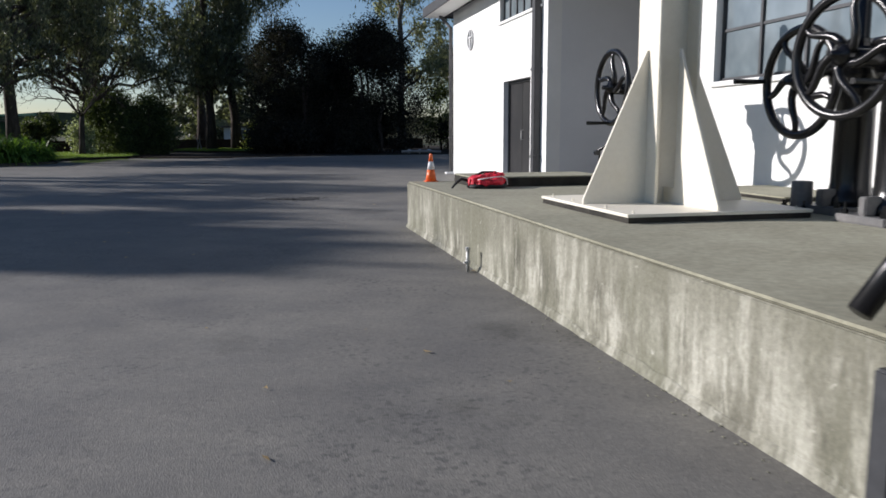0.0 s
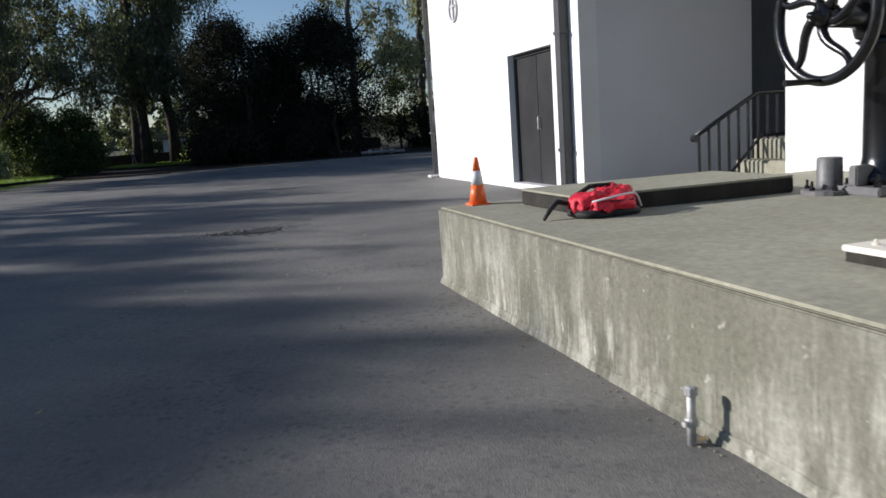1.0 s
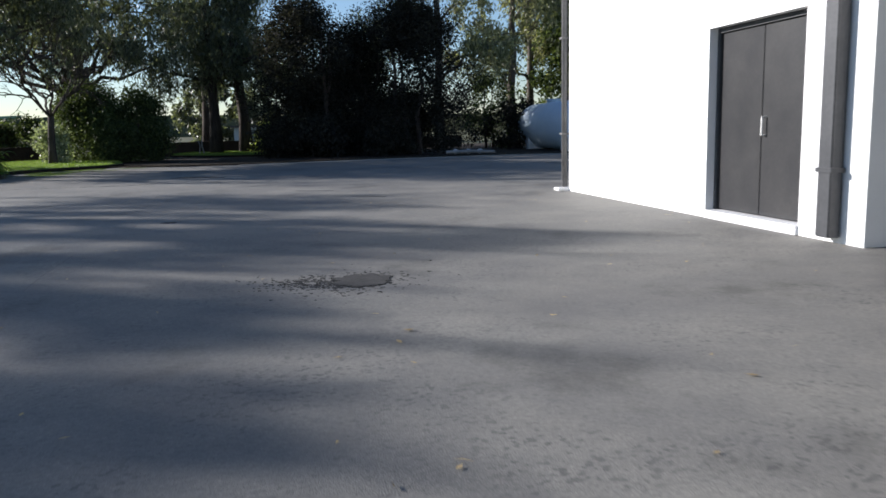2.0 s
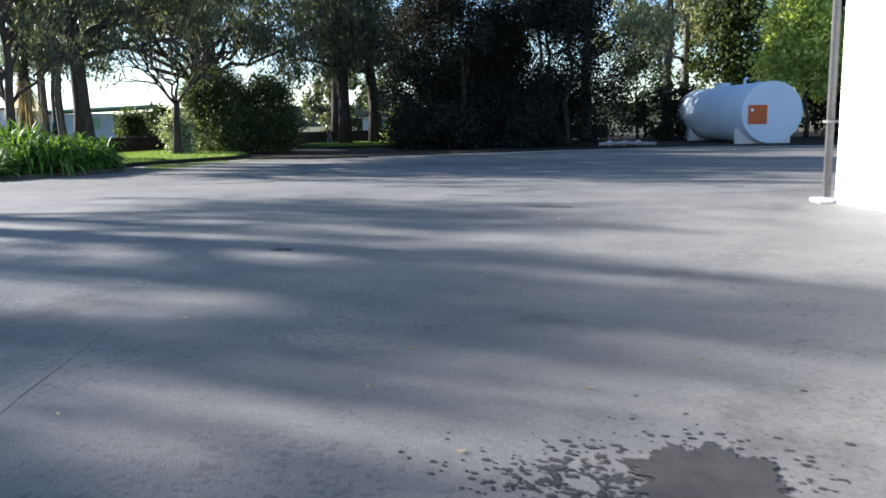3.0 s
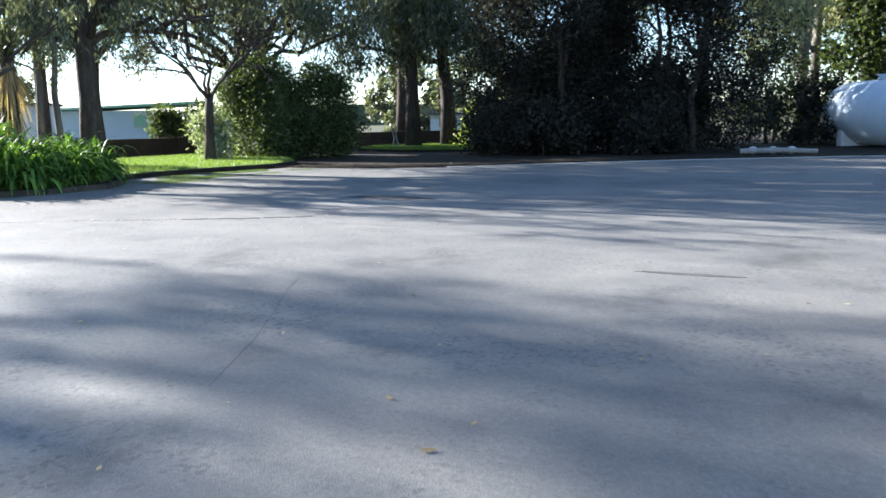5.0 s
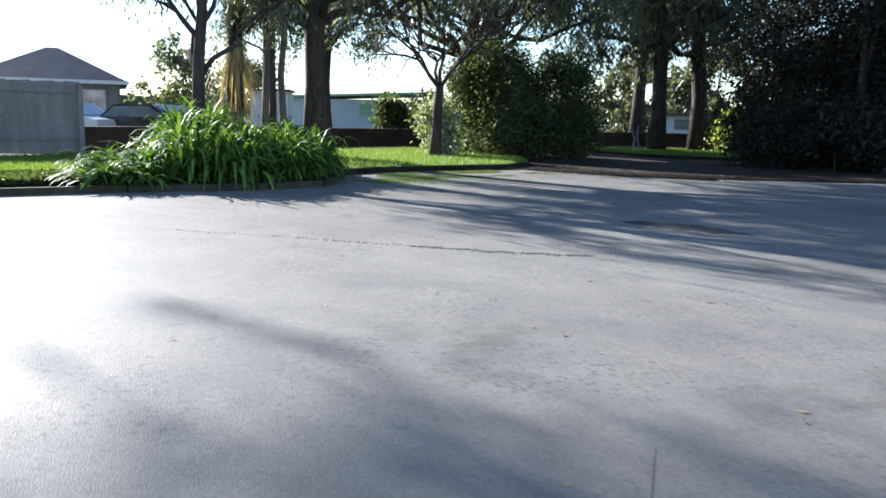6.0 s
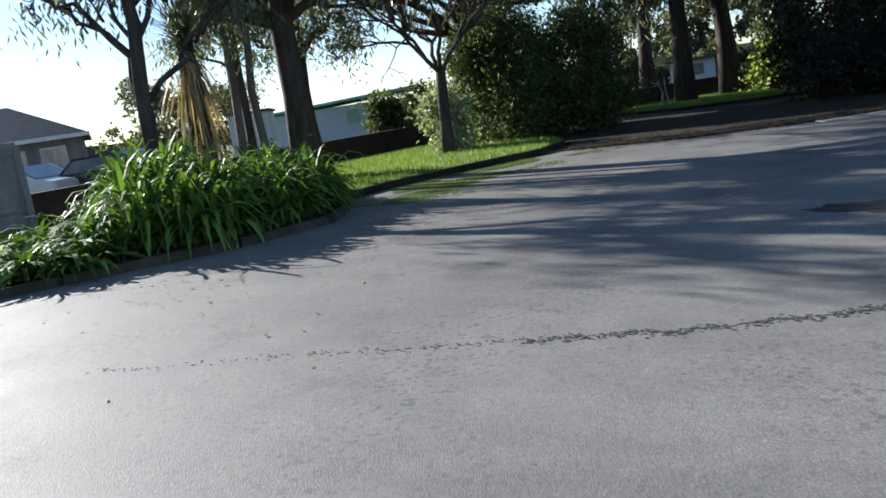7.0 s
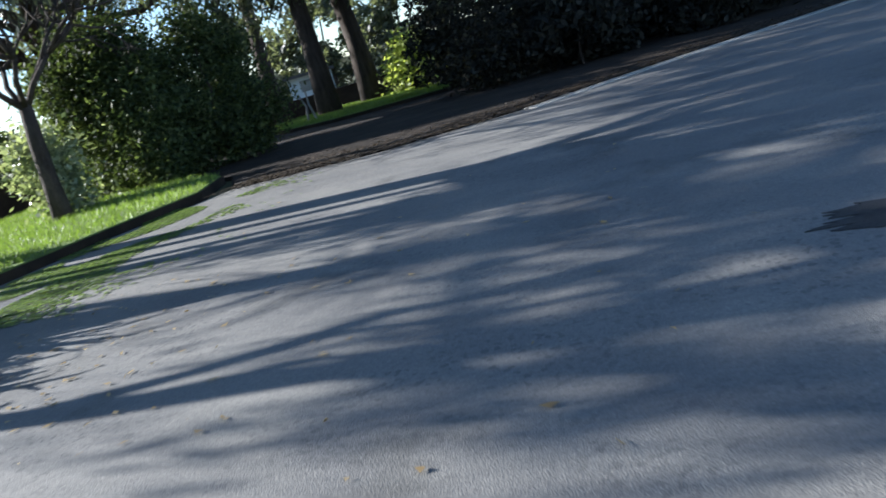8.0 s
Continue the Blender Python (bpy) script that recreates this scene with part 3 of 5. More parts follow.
def pedestal(x, y, spin, top, stub, grip, lift=0.0, turn=0.0):
    t = thing("valve_pedestal", site_pose(x, y, 0.507), "glossy black cast-iron valve pedestal with a spoked handwheel", "valve pedestal", "valve pedestals on the platform")
    put("base", Shape().box(-0.26, -0.2, 0, 0.26, 0.2, 0.05).box(-0.24, -0.03, 0.05, 0.24, 0.03, 0.16), GREYIRON, t, "grey cast base with ribs", bevel=0.008)
    put("column", Shape().lathe([(0.17, 0.05), (0.165, 0.1), (0.135, 0.13), (0.125, 0.2), (0.12, 0.72), (0.135, 0.74), (0.135, 0.79), (0.17, 0.82)], 24), BLACKIRON, t, smooth=True)
    put("gear_head", Shape().lathe([(0.13, 0.82), (0.17, 0.84), (0.185, 0.9), (0.185, 1.02), (0.2, 1.03), (0.2, 1.06), (0.11, 1.07), (0.09, 1.12)], 24), BLACKIRON, t, smooth=True)
    put("gear_case", Shape().box(0.05, -0.13, 0.86, 0.32, 0.13, 1.02).box(0.1, -0.16, 1.0, 0.36, 0.16, 1.03), BLACKIRON, t, bevel=0.02)
    put("spindle_cover", Shape().lathe([(0.06, 1.07), (0.055, 1.1), (0.05, top), (0.03, top + 0.02)], 16), BLACKIRON, t, smooth=True)
    put("drive_shaft", Shape().tube([(-0.15, 0, 0.94), (-0.26, 0, 0.94), (-0.46, 0, 0.94 + lift)], [0.085, 0.055, 0.045], 14), BLACKIRON, t, smooth=True)
    handwheel(t, pose(-0.43, 0, 0.955 + lift, 0, -90, turn), spin, grip)
    for a in range(4):
        put("bolt", Shape().lathe([(0.02, 0.05), (0.02, 0.075), (0.01, 0.077), (0.01, 0.12)], 6, pose((-0.22, 0.22)[a % 2], (-0.15, 0.15)[a // 2], 0)), BLACKIRON, t)
    if stub:
        s = thing("pipe_stub", site_pose(x - 0.24, y + 0.16, 0.507), "short grey iron stub on a bolted flange", "pipe stub", "stubs beside the pedestals")
        put("flange", Shape().lathe([(0.15, 0), (0.15, 0.025), (0.1, 0.03)], 20), GREYIRON, s)
        put("stub", Shape().lathe([(0.075, 0.028), (0.07, 0.05), (0.068, 0.2), (0.06, 0.205)], 20), GREYIRON, s, smooth=True)
        for k in range(6):
            a = k * math.pi / 3
            put("bolt", Shape().lathe([(0.016, 0.025), (0.016, 0.045), (0.008, 0.047), (0.008, 0.08)], 6, pose(0.12 * math.cos(a), 0.12 * math.sin(a), 0)), BLACKIRON, s)


def cone():
    c = thing("traffic_cone", site_pose(0.25, -0.09, 0.507), "small orange traffic cone with a silver band on the platform corner", "traffic cone")
    put("base", Shape().box(-0.07, -0.07, 0, 0.07, 0.07, 0.01), CONE_O, c, bevel=0.004)
    prof = lambda z: 0.06 - 0.047 * z / 0.31
    put("body", Shape().lathe([(prof(0.01), 0.01), (prof(0.13), 0.13)], 28), CONE_O, c, smooth=True)
    put("band", Shape().lathe([(prof(0.13) + 0.001, 0.131), (prof(0.22) + 0.001, 0.22)], 28), CONE_W, c, "silver reflective band", smooth=True)
    put("tip", Shape().lathe([(prof(0.22), 0.221), (prof(0.3), 0.3), (0.006, 0.31)], 28), CONE_O, c, smooth=True)


def backpack():
    b = thing("backpack", site_pose(0.56, -1.2, 0.507, 4) @ Matrix.Diagonal((0.64, 0.74, 0.66, 1)), "red and black backpack lying flat on the concrete", "backpack")

    def pillow(x0, x1, y0, y1, z0, z1, n=14, lump=0.012):
        s, cx, cy = Shape(), (x0 + x1) / 2, (y0 + y1) / 2
        prof = [(0.9, 0.0), (0.98, 0.15), (1.0, 0.35), (0.98, 0.55), (0.92, 0.72), (0.8, 0.86), (0.62, 0.95), (0.4, 0.99), (0.2, 1.0), (0.02, 1.0)]
        seg = 56
        verts, faces = [], []
        for r, h in prof:
            for k in range(seg):
                a = 2 * math.pi * k / seg
                ca, sa = math.cos(a), math.sin(a)
                sx, sy = math.copysign(abs(ca) ** 0.6, ca), math.copysign(abs(sa) ** 0.6, sa)
                w = lump * (noise.noise(Vector((sx * 3 * r, sy * 3 * r, h * 4))) + 0.7 * abs(noise.noise(Vector((sx * 7 * r, sy * 6 * r + x0, h * 5)))) - 0.2)
                verts.append((cx + sx * r * (x1 - x0) / 2 + w, cy + sy * r * (y1 - y0) / 2 + w, z0 + h * (z1 - z0) + w * (h > 0)))
        for j in range(len(prof) - 1):
            for k in range(seg):
                faces.append((j * seg + k, j * seg + (k + 1) % seg, (j + 1) * seg + (k + 1) % seg, (j + 1) * seg + k))
        faces.append(tuple(range(seg))[::-1])
        faces.append(tuple(range((len(prof) - 1) * seg, len(prof) * seg)))
        return s.add(verts, faces)

    put("back_panel", pillow(-0.3, 0.29, -0.2, 0.16, 0.0, 0.075), BLACKCLOTH, b, "black underside panel", smooth=True)
    put("body", pillow(-0.28, 0.3, -0.11, 0.15, 0.05, 0.19, lump=0.05), REDCLOTH, b, smooth=True)
    put("pocket", pillow(-0.2, 0.22, -0.19, 0.0, 0.04, 0.15, lump=0.04), REDCLOTH, b, "red front pocket", smooth=True)
    put("flap", pillow(-0.02, 0.3, -0.05, 0.15, 0.15, 0.21, lump=0.05), REDCLOTH, b, smooth=True)
    put("strap", Shape().tube([(-0.25, 0.08, 0.1), (-0.36, 0.1, 0.13), (-0.46, 0.05, 0.08), (-0.55, 0.0, 0.012)], [0.02, 0.022, 0.02, 0.014], 8), BLACKCLOTH, b, "black shoulder strap", smooth=True)
    put("strap", Shape().tube([(-0.2, 0.14, 0.14), (0.0, 0.16, 0.22), (0.2, 0.13, 0.22), (0.3, 0.05, 0.14)], 0.02, 8), BLACKCLOTH, b, "black shoulder strap", smooth=True)
    put("piping", Shape().tube([(-0.2, -0.15, 0.13), (0.05, -0.17, 0.165), (0.22, -0.12, 0.17), (0.31, -0.05, 0.12), (0.3, -0.1, 0.05)], 0.009, 6), CONE_W, b, "pale grey edge piping", smooth=True)
    put("zip", Shape().tube([(-0.16, -0.155, 0.12), (0.0, -0.18, 0.125), (0.17, -0.165, 0.12)], 0.006, 6), BLACKCLOTH, b)


def loose_pipes():
    p = thing("standpipe", site_pose(-0.09, -2.93), "short galvanised standpipe by the concrete face", "pipe")
    put("riser", Shape().tube([(0, 0, 0), (0, 0, 0.18)], 0.014, 12), STEELPIPE, p, smooth=True)
    put("coupling", Shape().lathe([(0.018, 0.06), (0.021, 0.064), (0.021, 0.084), (0.018, 0.088)], 12).tube([(0, 0, 0.075), (-0.035, -0.01, 0.075)], 0.009, 8), STEELPIPE, p)
    put("cap", Shape().lathe([(0.018, 0.16), (0.021, 0.164), (0.021, 0.185), (0.014, 0.19)], 8), STEELPIPE, p)
    p = thing("iron_bar", site_pose(0.0, -6.76, 0.507), "black iron bar leaning over the platform edge", "bar")
    put("bar", Shape().tube([(0.0, 0.0, 0.04), (0.25, 0.0, 0.33), (0.5, 0.0, 0.62)], 0.036, 14), BLACKIRON, p, smooth=True)
    put("block", Shape().box(0.36, -0.09, 0.0, 0.54, 0.09, 0.56), BLACKIRON, p, "black bracket under the bar", bevel=0.01)
    p = thing("bumper_post", site_pose(-0.05, -6.95), "dark timber bumper post against the platform", "post")
    put("post", Shape().box(-0.05, -0.06, 0, 0.05, 0.02, 0.45), DARKTRIM, p, bevel=0.008)


fittings()
steps()
gusset_column()
pedestal(2.15, -1.5, 0.3, 1.9, True, 3.14)
pedestal(2.21, -4.12, 0.9, 1.5, True, 1.5, -0.11)
pedestal(2.02, -4.72, 0.1, 1.5, False, 4.2, 0.0, 8.0)
cone()
backpack()
loose_pipes()


def tank():
    t = thing("storage_tank", pose(-0.78, 39.75, 0, 0, 0, 21.0), "pale blue-white cylindrical storage tank on concrete saddles", "tank")
    r, c = 1.04, 1.08
    put("shell", Shape().lathe([(r, 0.06), (r, 6.9), (r * 0.93, 7.1), (r * 0.7, 7.27), (r * 0.3, 7.35)], 56, pose(0, 0, c, -90)), TANKPAINT, t, smooth=True)
    put("end_plate", Shape().lathe([(r * 0.98, 0.0), (r * 1.0, 0.015), (r * 1.0, 0.058)], 56, pose(0, 0, c, -90)), TANKPAINT, t)
    for y in (1.9, 3.4, 5.0):
        put("seam", Shape().lathe([(r + 0.004, y), (r + 0.004, y + 0.03)], 56, pose(0, 0, c, -90)), TANKPAINT, t)
    for y in (0.55, 5.6):
        s = Shape()
        pts = [(-0.9, 0), (0.9, 0), (0.9, 0.55)] + [(1.01 * math.sin(a), c - 1.01 * math.cos(a)) for a in np.linspace(0.9, -0.9, 14)] + [(-0.9, 0.55)]
        s.prism(pts, y, y + 0.35, pose(0, 0, 0, 90) @ Matrix.Diagonal((1, 1, -1, 1)))
        put("saddle", s, WHITE, t, "pale concrete saddle")
    sg = put("sign", Shape().box(-0.82, -0.035, 0.7, -0.18, -0.004, 1.34), SIGN_O, t, "orange hazard plate with a pale border")
    put("border", Shape().box(-0.835, -0.02, 0.685, -0.165, -0.002, 1.355), CONE_W, sg)
    put("symbol", Shape().lathe([(0.055, 0), (0.055, 0.008)], 12, pose(-0.69, -0.036, 1.17, 90)), CONE_W, sg)
    put("manhole", Shape().lathe([(0.3, 0), (0.3, 0.12), (0.34, 0.13), (0.34, 0.17)], 24, pose(0, 4.6, c + r - 0.03)), TANKPAINT, t)
    put("vent", Shape().tube([(0, 2.4, c + r - 0.03), (0, 2.4, c + r + 0.16), (0.1, 2.4, c + r + 0.22)], 0.05, 10), TANKPAINT, t)
    put("valve", Shape().tube([(0, 1.3, c + r - 0.03), (0, 1.3, c + r + 0.1)], 0.08, 10), GREYIRON, t)


tank()


# ---- planting ----
def limb_path(rng, a, b, n=6, sag=0.0, wob=0.1):
    a, b = np.array(a, float), np.array(b, float)
    size = np.linalg.norm(b - a)
    pts = [a + (b - a) * s + rng.normal(size=3) * wob * size * math.sin(math.pi * s) * 0.5 + np.array([0, 0, sag * size * math.sin(math.pi * s)]) for s in np.linspace(0, 1, n)]
    return [tuple(p) for p in pts]


def clumps(rng, blob, n, spread, hang=1.0):
    """Leaf places: small clumps scattered through one rounded mass, denser towards its skin; hang draws each clump out downwards."""
    c, r = np.array(blob[:3]), np.array(blob[3:])
    k = max(6, n // 46)
    d = rng.normal(size=(k, 3))
    d /= np.linalg.norm(d, axis=1, keepdims=True)
    d = c + d * r * rng.uniform(0.35, 1.0, (k, 1)) ** 0.5
    off = rng.normal(size=(n, 3)) * spread * rng.uniform(0.55, 1.1, (n, 1))
    if hang > 1:
        off = off * np.array([0.62, 0.62, 1.0])
        off[:, 2] = -np.abs(off[:, 2]) * hang + 0.3 * spread
    return d[rng.integers(0, k, n)] + off


def tree(name, label, x, y, height, radius, blobs, leaf, mat, bark, seed, lean=(0.0, 0.0), z=0.0, spread=0.3, droop=0.5, forks=3, category="tree", group="", rise=0.45, hang=1.9):
    """A tapered trunk, limbs to every leaf mass and a crown of loose leaves. blobs: (x, y, z, rx, ry, rz, leaves), from the foot of the trunk."""
    rng = np.random.default_rng(seed)
    t = thing(name, pose(x, y, z), label, category, group)
    n = 9
    spine = [np.array([lean[0] * s * height + rng.normal() * 0.012 * height * s, lean[1] * s * height + rng.normal() * 0.012 * height * s, s * height]) for s in np.linspace(0, 1, n)]
    spine[0][2] = -0.1
    rad = [radius * (1.35 if i == 0 else 1.0) * (1 - 0.8 * i / (n - 1)) + 0.01 for i in range(n)]
    put("trunk", Shape().tube([tuple(p) for p in spine], rad, 12), bark, t, smooth=True)
    leaves = []
    for b in blobs:
        tip = np.array(b[:3])
        s = min(0.92, max(0.22, (tip[2] - rise * math.hypot(tip[0], tip[1]) - 0.2 * b[5]) / height))
        i = s * (n - 1)
        root = spine[int(i)] + (spine[min(n - 1, int(i) + 1)] - spine[int(i)]) * (i - int(i))
        r0 = max(0.02, radius * (1 - 0.8 * s) * 0.55)
        arm = Shape().tube(limb_path(rng, root, tip, 7, 0.06), [r0 * (1 - 0.75 * k / 6) for k in range(7)], 7)
        for _ in range(forks):
            q = np.array(b[:3]) + rng.normal(size=3) * np.array(b[3:6]) * 0.5
            w = root + (tip - root) * rng.uniform(0.45, 0.9)
            arm.tube(limb_path(rng, w, q, 5, 0.05, 0.16), [r0 * 0.4 * (1 - 0.7 * k / 4) for k in range(5)], 5)
        put("limb", arm, bark, t, smooth=True)
        leaves.append(leaf_quads(rng, clumps(rng, b[:6], b[6], spread, hang), leaf[0], leaf[1], droop))
    crown = new("crown", quads("crown", np.concatenate(leaves), mat))
    crown.parent = t
    return t


def masses(rng, n, lo, hi, reach, size, leaves, flat=0.75, shift=(0, 0)):
    """n leaf masses between two heights within reach of the trunk."""
    out = []
    for k in range(n):
        a, r = rng.uniform(0, 2 * math.pi), reach * math.sqrt(rng.uniform(0.02, 1))
        s = size * rng.uniform(0.7, 1.25)
        h = lo + (hi - lo) * rng.uniform(0, 1)
        taper = 1 - 0.45 * (h - lo) / max(0.1, hi - lo)
        out.append((shift[0] + r * taper * math.cos(a), shift[1] + r * taper * math.sin(a), h, s, s, s * flat, leaves))
    return out


def dense(name, label, x, y, height, width, mat, seed, leaves, leaf=(0.3, 0.14), depth=None, low=0.0, cat="tree", trunks=3, group=""):
    """A dense dark evergreen with foliage to the ground and an uneven outline."""
    rng = np.random.default_rng(seed)
    depth = depth or width
    t = thing(name, pose(x, y, 0), label, cat, group)
    for k in range(trunks):
        a = rng.uniform(0, 6.28)
        foot = (0.3 * width * math.cos(a) * rng.uniform(0.2, 0.7), 0.3 * depth * math.sin(a) * rng.uniform(0.2, 0.7), -0.1)
        put("trunk", Shape().tube(limb_path(rng, foot, (foot[0] * 1.3, foot[1] * 1.3, height * 0.85), 7, 0, 0.05), [0.05 * height * 0.4 * (1 - 0.12 * i) for i in range(7)], 8), BARK, t, smooth=True)
    k = 26
    blobs = []
    for i in range(k):
        h = rng.uniform(low, 0.95)
        w = 0.5 * math.sin(math.pi * min(1, 0.28 + 0.72 * h)) ** 0.6
        a = rng.uniform(0, 6.28)
        s = 0.17 * height * rng.uniform(0.7, 1.3)
        rr = rng.uniform(0.3, 0.9)
        blobs.append((w * width * rr * math.cos(a), w * depth * rr * math.sin(a), max(s * 0.7, h * height), s, s, s * 0.85))
    q = np.concatenate([leaf_quads(rng, clumps(rng, b, leaves // k, 0.16 + 0.02 * height), leaf[0], leaf[1], 0.25) for b in blobs])
    q = q[q[:, :, 2].min(1) > 0.02]
    c = new("crown", quads("crown", q, mat))
    c.parent = t
    return t


R = np.random.default_rng(11)
GUM = "tall gum tree with grey bark and drooping olive leaves"

# gums behind the strap-leaved bed
# Its high side masses are added out of view to shade the yard.
tree("gum_tree", GUM, -20.45, 29.75, 13, 0.25, masses(R, 10, 6.2, 12, 3.4, 1.5, 1900) + masses(np.random.default_rng(77), 12, 4.9, 6.6, 2.8, 0.8, 900, 0.5, (-1.7, -0.2)) + masses(np.random.default_rng(78), 6, 4.9, 5.8, 1.9, 0.5, 190, 0.5, (-4.0, -2.9)) + [(-2.0, 0.6, 5.8, 1.2, 1.0, 0.8, 800), (0.9, 0.3, 4.9, 0.5, 0.5, 0.6, 600), (1.5, 0.7, 4.3, 0.5, 0.5, 0.6, 480), (1.3, -0.2, 3.7, 0.3, 0.3, 0.4, 260), (1.9, 2.4, 3.7, 0.45, 0.45, 0.6, 330),
     (0.8, 2.2, 5.6, 0.9, 0.9, 0.6, 800), (1.2, -3.2, 5.6, 0.9, 0.9, 0.6, 700), (-1.0, 3.4, 6.0, 1.1, 1.0, 0.7, 800), (1.0, 4.4, 5.5, 1.0, 1.0, 0.6, 800), (-0.2, -2.6, 6.2, 1.1, 1.1, 0.7, 800), (1.8, 3.2, 6.1, 1.0, 1.2, 0.7, 900), (-1.6, 1.4, 5.6, 0.9, 0.9, 0.6, 700), (0.8, 1.2, 6.3, 1.1, 1.1, 0.7, 900)],
     (0.2, 0.045), GUMLEAF, BARK, 21, (-0.02, 0.01), 0.1, 0.24, 0.6, group="gum trees")
# The higher leaf masses here are also added, unseen, for yard shade.
tree("gum_tree", "slender pale gum with bare forking limbs", -18.7, 25.6, 7.0, 0.11, [(-1.3, -0.9, 3.7, 0.6, 0.6, 0.4, 90), (-0.9, 0.3, 4.6, 0.8, 0.8, 0.6, 420), (0.5, 0.5, 3.6, 0.5, 0.5, 0.4, 300), (0.8, 1.0, 4.4, 0.8, 0.8, 0.6, 700), (0.2, 0.6, 6.0, 1.2, 1.2, 0.8, 1200), (0.9, 1.3, 3.0, 0.45, 0.45, 0.5, 260), (-0.4, 0.5, 3.2, 0.4, 0.4, 0.4, 100), (-0.6, -1.0, 4.9, 0.9, 0.9, 0.6, 600), (0.3, -0.5, 3.6, 0.6, 0.6, 0.4, 300), (-0.3, 1.5, 3.9, 0.7, 0.7, 0.5, 500),
     (1.0, 1.6, 4.9, 1.0, 1.0, 0.6, 420), (-0.5, 1.9, 5.4, 1.0, 1.0, 0.6, 420), (0.8, -0.2, 5.6, 1.0, 1.0, 0.6, 378), (1.4, 2.3, 5.6, 1.0, 1.0, 0.6, 378), (-1.6, 1.2, 4.8, 0.9, 0.9, 0.5, 250), (-1.8, 0.2, 3.3, 0.7, 0.7, 0.4, 150), (-2.3, 0.9, 3.6, 0.7, 0.7, 0.4, 150)],
     (0.16, 0.035), GUMLEAF, BARK, 22, (0.01, 0.02), 0.1, 0.22, 0.6, 5, group="gum trees", rise=0.95)
for k, (x, y, h) in enumerate(((-20.9, 28.7, 8), (-21.3, 29.0, 7.5), (-20.2, 28.6, 7))):
    tree("gum_tree", "thin young gum with a narrow bare stem", x, y, h, 0.075, masses(R, 4, h * 0.55, h * 0.95, 0.9, 0.7, 320) + masses(np.random.default_rng(88 + k), 5, 2.7, 4.7, 1.1, 0.45, 260, 0.6), (0.16, 0.035), GUMLEAF, PALEBARK, 30 + k, (0.01, 0.0), 0.1, 0.2, 0.6, 2, group="gum trees")


def cabbage_tree(x, y):
    rng = np.random.default_rng(7)
    t = thing("cabbage_tree", pose(x, y, 0.1), "cabbage tree with a skirt of dead hanging fronds", "cabbage tree")
    put("trunk", Shape().tube([(0, 0, -0.1), (0.03, 0, 1.2), (0.06, 0.02, 2.6)], [0.2, 0.17, 0.13], 12), BARK, t, smooth=True)

    def blades(n, z, up, length, width):
        out = []
        for _ in range(n):
            a = rng.uniform(0, 6.28)
            e = rng.uniform(*up)
            d = np.array([math.cos(a) * math.cos(e), math.sin(a) * math.cos(e), math.sin(e)])
            side = np.array([-math.sin(a), math.cos(a), 0]) * width / 2
            p = np.array([0.06, 0.02, z + rng.uniform(-0.25, 0.1)])
            L = length * rng.uniform(0.7, 1.2)
            for s in range(4):
                q = p + d * L / 4
                w0, w1 = side * (1 - s / 4.5), side * (1 - (s + 1) / 4.5)
                out.append([p - w0, p + w0, q + w1, q - w1])
                p, d = q, d + np.array([0, 0, -0.22])
                d /= np.linalg.norm(d)
        return np.array(out)

    c = new("crown", quads("crown", blades(240, 2.6, (-0.2, 1.4), 0.95, 0.045), GUMLEAF))
    c.parent = t
    c = new("dead_skirt", quads("dead_skirt", np.concatenate([blades(130, 2.45, (-1.35, -0.9), 1.3, 0.05), blades(90, 1.7, (-1.45, -1.1), 1.1, 0.05)]), DEADFROND))
    c.parent = t
    c["label"] = "tan skirt of dead fronds"


cabbage_tree(-20.0, 27.25)


def bare_tree(x, y):
    """The small tree on the lawn: a short trunk and many upswept thin branches."""
    rng = np.random.default_rng(5)
    t = thing("lawn_tree", pose(x, y, 0.1), "small half-bare tree with upswept thin branches on the lawn", "tree")
    put("trunk", Shape().tube([(0, 0, -0.1), (0.02, 0, 0.6), (0.05, 0.0, 1.2), (0.1, 0, 1.75)], [0.17, 0.125, 0.115, 0.1], 12), BARK, t, smooth=True)
    tips = []

    def grow(s, p, d, r, length, depth):
        q = p + d * length
        mid = p + d * length * 0.5 + rng.normal(size=3) * 0.05 * length
        s.tube([tuple(p), tuple(mid), tuple(q)], [r, r * 0.85, r * 0.68], 6)
        if depth == 0:
            tips.append(q)
            return
        for _ in range(rng.integers(2, 4)):
            e = d + rng.normal(size=3) * 0.42 + np.array([0, 0, 0.12])
            grow(s, q, e / np.linalg.norm(e), r * 0.66, length * rng.uniform(0.62, 0.9), depth - 1)

    for k in range(6):
        a = k * 1.05 + 0.3
        d = np.array([0.75 * math.cos(a), 0.75 * math.sin(a), 0.9])
        s = Shape()
        grow(s, np.array([0.1, 0, 1.65]), d / np.linalg.norm(d), 0.05, 0.9, 5)
        put("limb", s, BARK, t, smooth=True)
    tips = np.array(tips)
    c = tips[rng.integers(0, len(tips), 380)] + rng.normal(size=(380, 3)) * 0.16
    crown = new("crown", quads("crown", leaf_quads(rng, c, 0.13, 0.04, 0.5), GUMLEAF))
    crown.parent = t


bare_tree(-19.53, 32.8)

